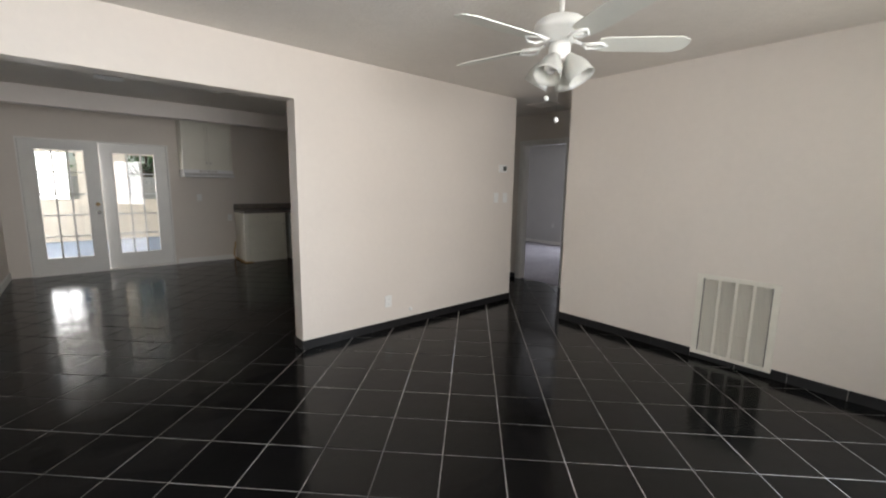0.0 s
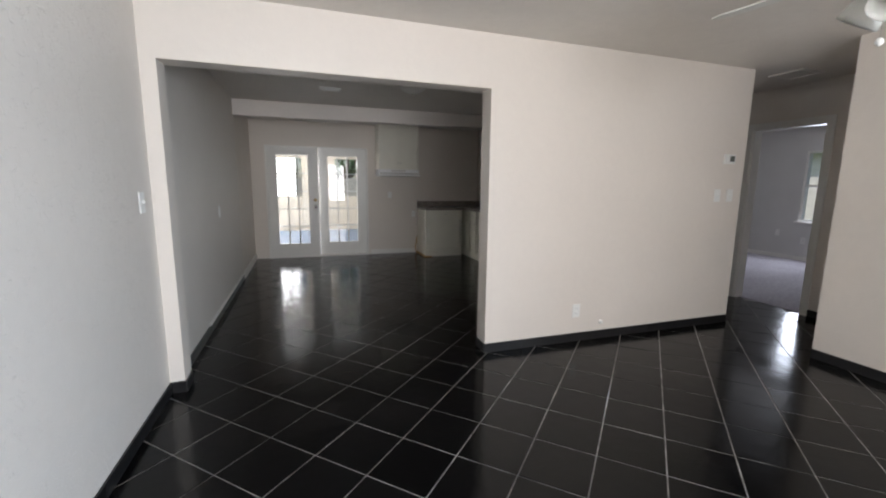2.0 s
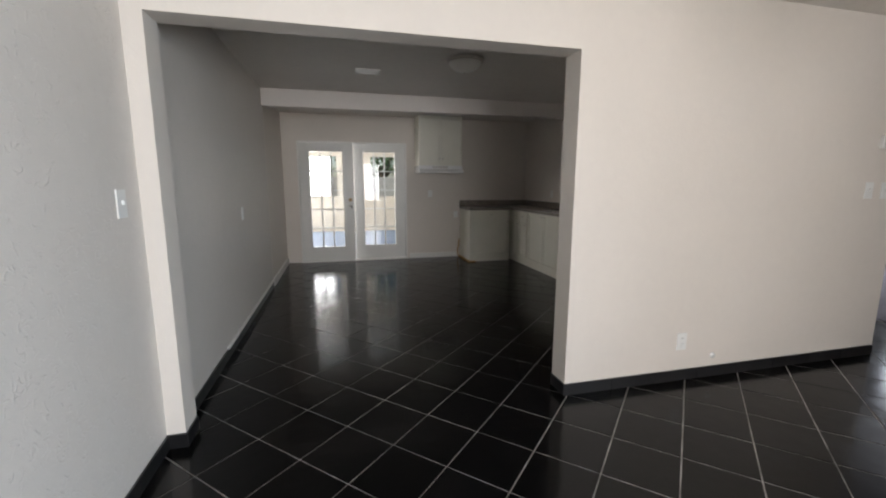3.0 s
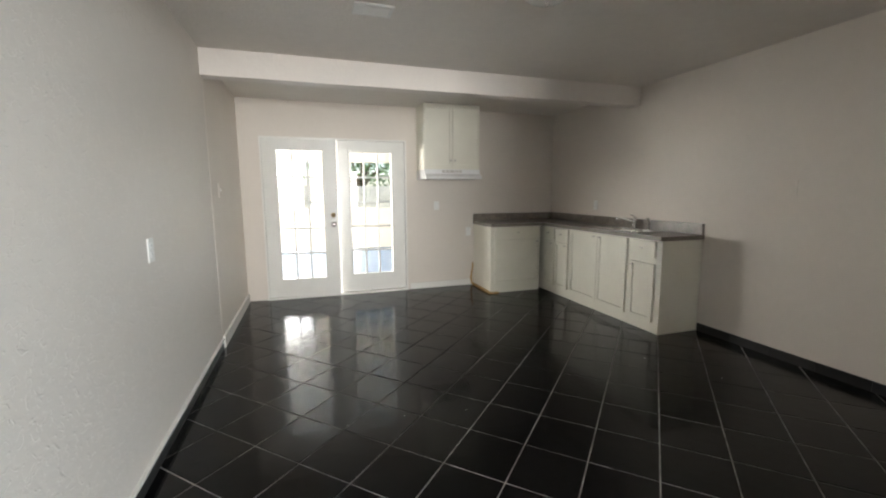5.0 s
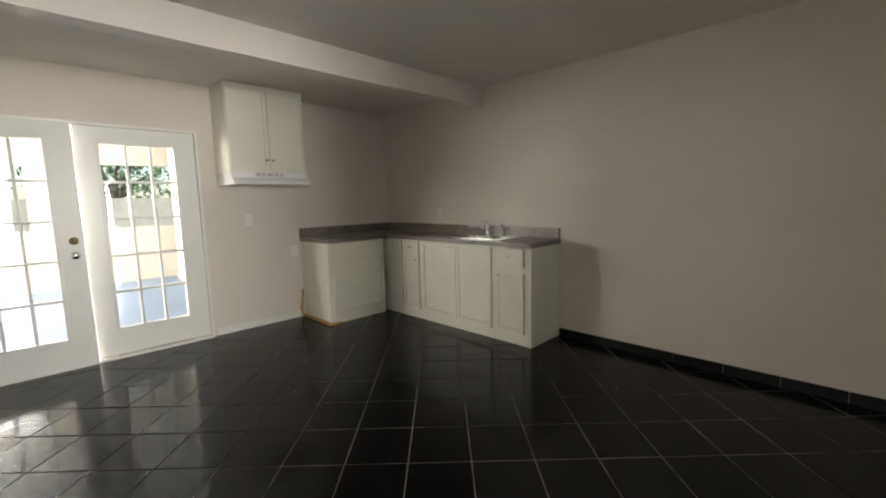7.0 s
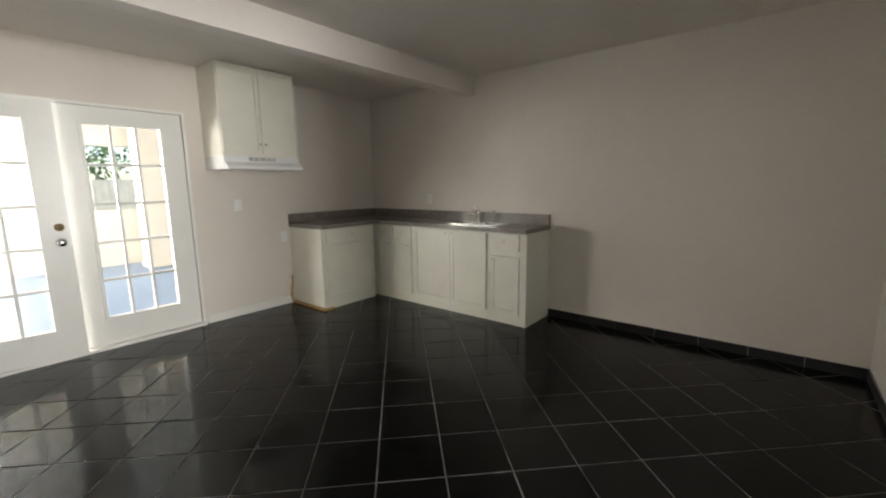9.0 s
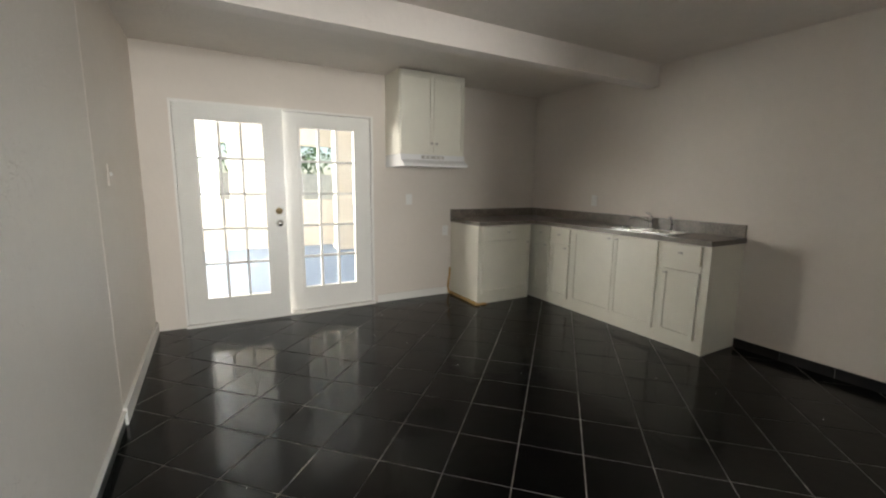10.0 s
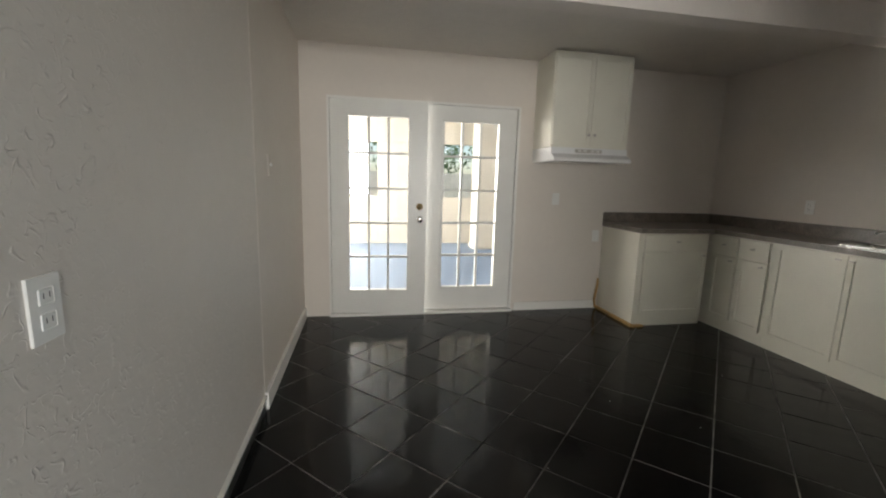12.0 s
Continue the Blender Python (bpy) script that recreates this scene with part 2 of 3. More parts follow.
structure("wall_kitchen_east", boxes((WKR, WKR + 0.12, TH, YK + 0.16, 0, H)), WALL, "plain greige kitchen wall", "wall")
structure("wall_kitchen_north", outline([(WKL, 0), (-1.947, 0), (-1.947, 1.995), (-0.165, 1.995), (-0.165, 0), (WKR, 0), (WKR, H), (WKL, H)], YK, YK + 0.16), WALL,
          "greige kitchen wall around the french doors", "wall")
structure("wall_hall_west", boxes((WKR + 0.121, XE, TH, 2.6, 0, H)), WALL, "greige hall side wall", "wall")
structure("wall_hall_end", boxes((XE, XD, 2.5, 2.6, 0, H)), WALL, "greige hall end wall", "wall")
structure("wall_hall_south", boxes((WE + 0.003, XD, -0.99, -0.871, 0, H)), WALL, "greige hall return wall", "wall")
structure("wall_hall_east", boxes((XD, XD + 0.12, -2.2, -0.08, 0, H), (XD, XD + 0.12, -0.08, 0.66, 2.02, H), (XD, XD + 0.12, 0.66, 4.2, 0, H)), WALL,
          "greige hall wall around the bedroom doorway", "wall")
structure("wall_bedroom_east", boxes((7.45, 7.6, -2.2, 1.36, 0, H), (7.45, 7.6, 1.36, 2.285, 0, 0.73), (7.45, 7.6, 1.36, 2.285, 2.02, H), (7.45, 7.6, 2.285, 4.2, 0, H)),
          BEDWALL, "pale grey bedroom wall with one window", "wall")
structure("wall_bedroom_sides", boxes((XD, 7.6, 4.2, 4.32, 0, H), (XD, 7.6, -2.32, -2.2, 0, H)), BEDWALL, "pale grey bedroom side walls", "wall")
structure("ceiling", boxes((WL - 0.15, 7.6, YS - 0.15, YB + 0.05, H, H + 0.1), (WL - 0.15, WKR + 0.12, YB + 0.05, YK + 0.16, H - 0.018, H + 0.1), (XD - 0.2, 7.6, YB + 0.05, 4.32, H, H + 0.1)), CEIL,
          "grey-white sprayed ceiling", "ceiling")


def beam_mesh():
    """A long boxed beam whose lower edge is a little wavy."""
    bm = bmesh.new()
    n = 40
    prev = None
    for i in range(n + 1):
        x = WKL + (WKR - WKL) * i / n
        w = 0.006 * noise.noise((x * 1.3, 0, 4)) + 0.003 * noise.noise((x * 6, 2, 1))
        z = 2.235 + 0.012 * (i / n) + w
        ring = [bm.verts.new(p) for p in ((x, YB + w, z), (x, YB + w * 0.5, H - 0.0005), (x, YB + 0.14, H - 0.0005), (x, YB + 0.14, z))]
        if prev:
            for k in range(4):
                bm.faces.new((prev[k], prev[(k + 1) % 4], ring[(k + 1) % 4], ring[k]))
        else:
            bm.faces.new(ring)
        prev = ring
    bm.faces.new(prev)
    return bm


structure("ceiling_beam", beam_mesh(), BEAM, "pale painted boxed ceiling beam across the kitchen", "beam")
structure("carpet", boxes((XD + 0.06, 7.45, -2.2, 4.2, -0.1, 0.006)), CARPET, "grey-mauve bedroom carpet", "carpet")


# ---------- trims ----------
def white_base(x0, x1, y0, y1, h=0.085):
    structure("baseboard", boxes((x0, x1, y0, y1, 0.0, h), bevel=0.003), TRIM, "white painted wooden baseboard", "baseboard")


white_base(-0.13, 0.785, YK - 0.014, YK)
structure("wall_patch", boxes((WKL, WKL + 0.0016, 3.41, YK - 0.001, 0, 2.42)), WALL, "smooth plastered stretch of the kitchen wall", "wall")
white_base(WKL + 0.002, WKL + 0.022, 3.40, YK - 0.03, 0.10)
structure("trim", boxes((WKL + 0.0004, WKL + 0.021, 1.1, 3.39, 0.0752, 0.09), bevel=0.004), TRIM, "cream caulked bead on top of the tile skirting", "trim")
white_base(7.436, 7.45, -2.2, 4.2)
structure("trim", boxes((XD - 0.015, XD, 0.66, 0.72, 0, 2.08), (XD - 0.015, XD, -0.14, -0.08, 0, 2.08), (XD - 0.015, XD, -0.08, 0.66, 2.02, 2.08),
                        (XD - 0.002, XD + 0.122, 0.642, 0.66, 0, 2.02), (XD - 0.002, XD + 0.122, -0.08, -0.062, 0, 2.02), (XD - 0.002, XD + 0.122, -0.062, 0.642, 2.002, 2.02),
                        bevel=0.002), TRIM, "white painted casing of the bedroom doorway", "door casing")


# ---------- french doors ----------
def french_leaf(name, label, m, knob):
    """Leaf 0.84 wide from its hinge along +x, 0.04 thick towards +y."""
    leaf = thing(name, label, "door", m, "pair of french doors")
    W, T, Z0, Z1 = 0.86, 0.04, 0.03, 1.97
    g0, g1, h0, h1 = 0.145, 0.70, 0.245, 1.845
    part("leaf_frame", boxes((0, g0, 0, T, Z0, Z1), (g1, W, 0, T, Z0, Z1), (g0, g1, 0, T, Z0, h0), (g0, g1, 0, T, h1, Z1)), DOORPAINT, leaf)
    b = 0.026
    part("glazing_bead", boxes((g0 - 0.012, g0 + b - 0.012, -0.008, T + 0.008, h0 - 0.012, h1 + 0.012), (g1 - b + 0.012, g1 + 0.012, -0.008, T + 0.008, h0 - 0.012, h1 + 0.012),
                               (g0 + b - 0.012, g1 - b + 0.012, -0.0075, T + 0.0075, h0 - 0.012, h0 + b - 0.012),
                               (g0 + b - 0.012, g1 - b + 0.012, -0.0075, T + 0.0075, h1 - b + 0.012, h1 + 0.012), bevel=0.004), DOORPAINT, leaf)
    xs = [g0 + 0.014 + (g1 - g0 - 0.028) * i / 3 for i in range(4)]
    zs = [h0 + 0.014 + (h1 - h0 - 0.028) * i / 5 for i in range(6)]
    for x in xs[1:3]:
        part("muntin", boxes((x - 0.0105, x + 0.0105, 0.004, T - 0.004, zs[0], zs[5]), bevel=0.003), DOORPAINT, leaf)
    for z in zs[1:5]:
        part("muntin", boxes((xs[0], xs[3], 0.002, T - 0.002, z - 0.0105, z + 0.0105), bevel=0.003), DOORPAINT, leaf)
    pane = mesh_of("pane", boxes((0.0107, xs[1] - xs[0] - 0.0107, T / 2 - 0.002, T / 2 + 0.002, 0.0107, zs[1] - zs[0] - 0.0107)), GLASS)
    for i in range(3):
        for j in range(5):
            p = new("pane", pane)
            p.location = (xs[i], 0, zs[j])
            p.parent = leaf
            p.visible_shadow = False
    if knob:
        out = Matrix.Translation((W - 0.062, 0, 0.93)) @ Matrix.Rotation(radians(90), 4, 'X')
        k = part("door_knob", lathe(bmesh.new(), [(0, 0), (0.033, 0), (0.033, 0.006), (0.013, 0.01), (0.012, 0.03), (0.026, 0.04), (0.03, 0.055), (0.024, 0.066), (0, 0.069)], out), CHROME, leaf, "polished chrome round door knob")
        up = Matrix.Translation((W - 0.062, 0, 1.045)) @ Matrix.Rotation(radians(90), 4, 'X')
        part("deadbolt", lathe(bmesh.new(), [(0, 0), (0.03, 0), (0.03, 0.007), (0.024, 0.014), (0.01, 0.015), (0.008, 0.03), (0, 0.031)], up), BRASS, leaf, "dull brass deadbolt turn")
    return leaf


french_leaf("french_door", "white glazed french door leaf standing slightly ajar", pose(-1.922, YK - 0.012, 0, 0, 0, -4.6), True)
french_leaf("french_door", "white glazed french door leaf, closed", pose(-1.053, YK + 0.012, 0), False)
structure("door_frame", boxes((-1.947, -1.927, YK - 0.012, YK + 0.16, 0, 1.995), (-0.19, -0.165, YK - 0.012, YK + 0.16, 0, 1.995), (-1.927, -0.19, YK - 0.012, YK + 0.16, 1.973, 1.995), (-1.927, -1.9, YK + 0.034, YK + 0.06, 0.03, 1.973), (-0.215, -0.19, YK + 0.056, YK + 0.08, 0.03, 1.973), bevel=0.002),
          TRIM, "white painted frame of the french doors", "door frame")
structure("threshold", boxes((-1.947, -0.165, YK - 0.045, YK + 0.16, 0, 0.026), bevel=0.004), TRIM, "pale painted door threshold", "threshold")


# ---------- kitchen units ----------
def shaker(bm, u0, u1, z0, z1, place):
    """A framed panel front; place maps (along, out, z) boxes to the run."""
    d = place(u0, u1, 0, 0.02, z0, z1)
    face_at = place(u0, u1, 0.02, 0.02, z0, z1)
    back_at = place(u0, u1, 0.011, 0.011, z0, z1)
    mid = Vector([(face_at[k] + face_at[k + 1]) / 2 for k in (0, 2, 4)])
    sunk = Vector([(back_at[k] + back_at[k + 1]) / 2 for k in (0, 2, 4)])
    box(bm, *d)
    bmesh.ops.recalc_face_normals(bm, faces=bm.faces)
    front = min(bm.faces, key=lambda f: (f.calc_center_median() - mid).length)
    bmesh.ops.inset_region(bm, faces=[front], thickness=0.05)
    bmesh.ops.inset_region(bm, faces=[front], thickness=0.003)
    for v in front.verts:
        v.co += sunk - mid
    return bm


def pull(u, z, place):
    bm = bmesh.new()
    c = place(u - 0.018, u + 0.018, 0.034, 0.046, z - 0.006, z + 0.006)
    box(bm, *c, bevel=0.004)
    box(bm, *place(u - 0.005, u + 0.005, 0.02, 0.035, z - 0.005, z + 0.005))
    return bm


def unit(label, u0, u1, depth, place, doors, drawers, knobs):
    """Base cabinet: carcase, plinth, drawer fronts and doors with small pulls."""
    cab = thing("base_cabinet", label, "cabinet", Matrix(), "kitchen base cabinets")
    part("body", boxes(place(u0, u1, -depth, 0, 0.09, 0.873)), CABINET, cab)
    part("plinth", boxes(place(u0, u1, -depth + 0.01, -0.006, 0.0, 0.089)), CABINET, cab)
    for (a, b, z0, z1), k in zip(doors, knobs):
        d = part("door", shaker(bmesh.new(), a, b, z0, z1, place), CABINET, cab)
        part("handle", pull(k, z1 - 0.03, place), NICKEL, d, "small nickel pull")
    for a, b, z0, z1 in drawers:
        d = part("drawer", boxes(place(a, b, 0, 0.02, z0, z1), bevel=0.004), CABINET, cab)
        part("handle", pull((a + b) / 2, (z0 + z1) / 2 + 0.01, place), NICKEL, d, "small nickel pull")
    return cab


FX, FY = 1.59, 4.41


def east_run(u0, u1, o0, o1, z0, z1):
    return (FX - o1, FX - o0, u0, u1, z0, z1)


def north_run(u0, u1, o0, o1, z0, z1):
    return (u0, u1, FY - o1, FY - o0, z0, z1)


unit("cream base cabinet with one drawer, bare wood at its foot", 0.80, 1.525, 0.585, north_run, [(0.855, 1.50, 0.12, 0.70)], [(0.855, 1.50, 0.715, 0.86)], [1.46])
unit("cream corner base cabinet with drawer and narrow door", 4.135, 4.995, 0.47, east_run, [(4.15, 4.385, 0.11, 0.685)], [(4.15, 4.385, 0.70, 0.86)], [4.185])
unit("narrow cream base cabinet with drawer and door", 3.835, 4.134, 0.47, east_run, [(3.855, 4.12, 0.11, 0.685)], [(3.855, 4.12, 0.70, 0.86)], [3.895])
unit("wide cream sink cabinet with two tall doors", 2.842, 3.834, 0.47, east_run, [(2.868, 3.303, 0.105, 0.86), (3.31, 3.80, 0.105, 0.86)], [], [3.265, 3.35])
unit("cream end base cabinet with drawer and door", 2.462, 2.841, 0.47, east_run, [(2.515, 2.812, 0.105, 0.65)], [(2.515, 2.812, 0.71, 0.86)], [2.775])
tagged(part("end_panel", boxes((FX - 0.002, WKR - 0.001, 2.445, 2.4615, 0, 0.873), bevel=0.002), CABINET, None), "cream painted end panel of the cabinet run", "panel")
tagged(part("wood_strip", boxes((0.779, 0.799, FY - 0.02, 4.99, 0, 0.028), (0.799, 0.91, FY - 0.03, FY - 0.0005, 0, 0.018)), WOOD, None), "bare orange wood strip at the cabinet foot", "trim strip")


def worktop_mesh():
    """L-shaped slab with a hole for the sink."""
    bm = bmesh.new()
    X0, Y0 = 1.553, 2.436
    s0, s1, t0, t1 = 1.665, 1.965, 2.82, 3.41
    xs, ys = [0.79, X0, s0, s1, WKR], [Y0, t0, t1, FY - 0.035, YK]
    grid = {}

    def v(i, j):
        if (i, j) not in grid:
            grid[i, j] = bm.verts.new((xs[i], ys[j], 0.915))
        return grid[i, j]

    for i in range(4):
        for j in range(4):
            if (i == 0 and j < 3) or (i == 2 and j == 1):
                continue
            bm.faces.new((v(i, j), v(i + 1, j), v(i + 1, j + 1), v(i, j + 1)))
    low = bmesh.ops.extrude_face_region(bm, geom=list(bm.faces))
    for g in low["geom"]:
        if isinstance(g, bmesh.types.BMVert):
            g.co.z = 0.875
    return bm


worktop = thing("worktop", "dark grey speckled laminate L-shaped worktop with upstand", "countertop")
part("slab", worktop_mesh(), LAMINATE, worktop)
part("upstand", boxes((0.79, WKR - 0.0205, YK - 0.02, YK - 0.0005, 0.9152, 1.018), bevel=0.002), LAMINATE, worktop)
part("upstand", boxes((WKR - 0.02, WKR - 0.0005, 2.446, YK - 0.0005, 0.9152, 1.018), bevel=0.002), LAMINATE, worktop)


def sink():
    s = thing("kitchen_sink", "double-bowl stainless steel drop-in sink", "sink")
    x0, x1, y0, y1, z = 1.645, 1.985, 2.80, 3.43, 0.919
    ym = (y0 + y1) / 2

    def ring(bm, cx, cy, rx, ry, zz, n=28):
        return [bm.verts.new((cx + rx * math.copysign(abs(math.cos(a)) ** 0.55, math.cos(a)), cy + ry * math.copysign(abs(math.sin(a)) ** 0.55, math.sin(a)), zz)) for a in (2 * math.pi * i / n for i in range(n))]

    part("rim", boxes((x0, x0 + 0.03, y0, y1, z - 0.003, z + 0.006), (x1 - 0.06, x1, y0, y1, z - 0.003, z + 0.006), (x0 + 0.03, x1 - 0.06, y0, y0 + 0.03, z - 0.003, z + 0.006),
                      (x0 + 0.03, x1 - 0.06, y1 - 0.03, y1, z - 0.003, z + 0.006), (x0 + 0.03, x1 - 0.06, ym - 0.015, ym + 0.015, z - 0.003, z + 0.006), bevel=0.002), STEEL, s)
    for cy in ((y0 + 0.03 + ym - 0.015) / 2, (ym + 0.015 + y1 - 0.03) / 2):
        bm = bmesh.new()
        rings = [ring(bm, (x0 + x1 - 0.03) / 2, cy, a, b, zz) for a, b, zz in ((0.132, 0.14, z + 0.004), (0.124, 0.131, z - 0.02), (0.118, 0.125, z - 0.15), (0.1, 0.108, z - 0.17), (0.02, 0.02, z - 0.175))]
        for a, b in zip(rings, rings[1:]):
            for i in range(28):
                bm.faces.new((a[i], a[(i + 1) % 28], b[(i + 1) % 28], b[i])).smooth = True
        bm.faces.new(rings[-1])
        part("bowl", bm, STEEL, s)
    return s


sink()


def faucet():
    f = thing("faucet", "chrome single-lever kitchen faucet behind the sink", "faucet", pose(2.0, 3.24, 0.915))
    part("base", lathe(bmesh.new(), [(0, 0), (0.028, 0), (0.028, 0.008), (0.019, 0.014), (0.019, 0.07), (0.022, 0.075), (0.022, 0.10), (0.015, 0.115), (0, 0.118)]), CHROME, f)
    part("spout", tube(bmesh.new(), [(0, 0, 0.06), (-0.04, 0.03, 0.085), (-0.09, 0.07, 0.105), (-0.13, 0.1, 0.108), (-0.15, 0.115, 0.098), (-0.155, 0.118, 0.085)], [0.013, 0.012, 0.011, 0.0105, 0.0105, 0.012]), CHROME, f)
    part("lever", tube(bmesh.new(), [(0, 0, 0.115), (0.01, 0.02, 0.135), (-0.02, 0.05, 0.152)], [0.011, 0.009, 0.007]), CHROME, f)


def side_spray():
    f = thing("side_spray", "chrome and black side spray beside the faucet", "sprayer", pose(2.005, 3.03, 0.915))
    part("holder", lathe(bmesh.new(), [(0, 0), (0.024, 0), (0.022, 0.012), (0.014, 0.018), (0.013, 0.05), (0, 0.051)]), CHROME, f)
    part("spray_head", tube(bmesh.new(), [(0, 0, 0.045), (0, 0, 0.09), (-0.012, 0.008, 0.115), (-0.03, 0.02, 0.122)], [0.013, 0.014, 0.018, 0.015]), CHROME, f)


faucet()
side_spray()


def wall_cabinet():
    c = thing("wall_cabinet", "cream two-door wall cabinet above the range hood", "cabinet")
    part("body", boxes((-0.022, 0.722, 4.627, YK - 0.001, 1.61, 2.415), bevel=0.002), CABINET, c)

    def pl(u0, u1, o0, o1, z0, z1):
        return (u0, u1, 4.625 - o1, 4.625 - o0, z0, z1)

    for a, b, k in ((-0.014, 0.347, 0.322), (0.353, 0.714, 0.378)):
        d = part("door", shaker(bmesh.new(), a, b, 1.63, 2.39, pl), CABINET, c)
        bm = lathe(bmesh.new(), [(0, 0), (0.006, 0), (0.006, 0.012), (0.013, 0.02), (0.011, 0.027), (0, 0.029)], Matrix.Translation((k, 4.605, 1.72)) @ Matrix.Rotation(radians(90), 4, 'X'), 14)
        part("handle", bm, NICKEL, d, "small round nickel knob")


def range_hood():
    h = thing("range_hood", "white under-cabinet range hood with a sloped front lip", "range hood")
    bm = bmesh.new()
    prof = [(YK - 0.001, 1.608), (4.60, 1.608), (4.60, 1.555), (4.53, 1.515), (4.52, 1.487), (YK - 0.001, 1.487)]
    a = [bm.verts.new((-0.02, y, z)) for y, z in prof]
    b = [bm.verts.new((0.72, y, z)) for y, z in prof]
    bm.faces.new(a)
    bm.faces.new(b)
    for i in range(6):
        bm.faces.new((a[i], a[(i + 1) % 6], b[(i + 1) % 6], b[i]))
    part("shell", bm, HOOD, h)
    part("control_panel", boxes((0.206, 0.466, 4.594, 4.6005, 1.567, 1.597), bevel=0.002), NICKEL, h, "grey control strip")
    for x in (0.25, 0.30, 0.375, 0.425):
        part("rocker", boxes((x - 0.014, x + 0.014, 4.588, 4.5945, 1.574, 1.59), bevel=0.002), PLASTIC, h)
    part("filter", boxes((0.06, 0.64, 4.60, 4.95, 1.479, 1.4865)), STEEL, h, "grey mesh grease filter")


wall_cabinet()
range_hood()


# ---------- plates on the walls ----------
def plate(name, label, m, w, kind, mat=PLASTIC):
    """A cover plate facing -y in its own frame."""
    p = thing(name, label, "outlet" if kind == "outlet" else "switch", m)
    h = 0.117
    part("plate", boxes((-w / 2, w / 2, -0.006, 0, -h / 2, h / 2), bevel=0.002), mat, p)
    if kind == "outlet":
        for z in (-0.022, 0.022):
            r = part("receptacle", boxes((-0.017, 0.017, -0.008, -0.0055, z - 0.014, z + 0.014), bevel=0.003), PLASTIC, p)
            part("slots", boxes((-0.008, -0.006, -0.0085, -0.0078, z - 0.003, z + 0.007), (0.006, 0.008, -0.0085, -0.0078, z - 0.003, z + 0.007)), RECESS_SHADE, r)
    elif kind == "rocker":
        part("rocker", boxes((-0.016, 0.016, -0.010, -0.0055, -0.033, 0.033), bevel=0.002), mat, p)
    else:
        part("toggle", boxes((-0.005, 0.005, -0.017, -0.0055, -0.004, 0.014), bevel=0.002), PLASTIC, p)


plate("light_switch", "white toggle light switch beside the kitchen opening", pose(WL, -0.18, 1.235, 0, 0, 90), 0.075, "toggle")
plate("light_switch", "white light switch below the thermostat", pose(2.40, 0, 1.275), 0.075, "toggle")
plate("light_switch", "white light switch near the hall corner", pose(2.56, 0, 1.275), 0.075, "toggle")
plate("wall_outlet", "white wall outlet low on the living room wall", pose(0.885, 0, 0.275), 0.075, "outlet")
plate("wall_outlet", "white wall outlet on the textured kitchen wall", pose(WKL, 1.94, 1.045, 0, 0, 90), 0.075, "outlet")
plate("light_switch", "painted-over greige light switch beside the french doors", pose(WKL + 0.0016, 3.73, 1.345, 0, 0, 90), 0.075, "toggle", WALL)
plate("wall_outlet", "white wall outlet beside the range space", pose(0.25, YK, 1.14), 0.075, "rocker")
plate("wall_outlet", "white wall outlet low beside the base cabinet", pose(0.72, YK, 0.77), 0.075, "outlet")
plate("wall_outlet", "pale wall outlet above the worktop", pose(WKR, 3.985, 1.15, 0, 0, -90), 0.075, "outlet")
plate("blank_plate", "painted-over blank plate on the kitchen wall", pose(WKR, 1.745, 1.335, 0, 0, -90), 0.075, "rocker", WALL)
plate("wall_outlet", "white outlet on the bedroom wall", pose(7.45, 2.6, 0.49, 0, 0, -90), 0.075, "outlet")
plate("wall_outlet", "white outlet below the bedroom window", pose(7.45, 2.15, 0.38, 0, 0, -90), 0.075, "outlet")

thermostat = thing("thermostat", "white wall thermostat with a grey display", "thermostat", pose(2.495, 0, 1.615))
part("housing", boxes((-0.062, 0.062, -0.026, 0, -0.045, 0.045), bevel=0.006), PLASTIC, thermostat)
part("display", boxes((-0.01, 0.048, -0.0275, -0.0255, -0.025, 0.028)), SCREEN, thermostat, "dark grey display")
cap = tagged(part("cable_cap", lathe(bmesh.new(), [(0, 0), (0.02, 0), (0.018, 0.008), (0.006, 0.012), (0, 0.013)], Matrix.Translation((1.155, 0, 0.15)) @ Matrix.Rotation(radians(90), 4, 'X'), 14), PLASTIC, None),
             "small white round cable cap on the wall", "cable cap")
hose = tagged(part("gas_hose", tube(bmesh.new(), [(0.785, 4.985, 0.32), (0.776, 4.97, 0.25), (0.757, 4.96, 0.17), (0.75, 4.965, 0.10), (0.76, 4.97, 0.05), (0.768, 4.965, 0.012)], 0.011), WOOD, None),
              "bent yellow hose stub beside the base cabinet", "hose")


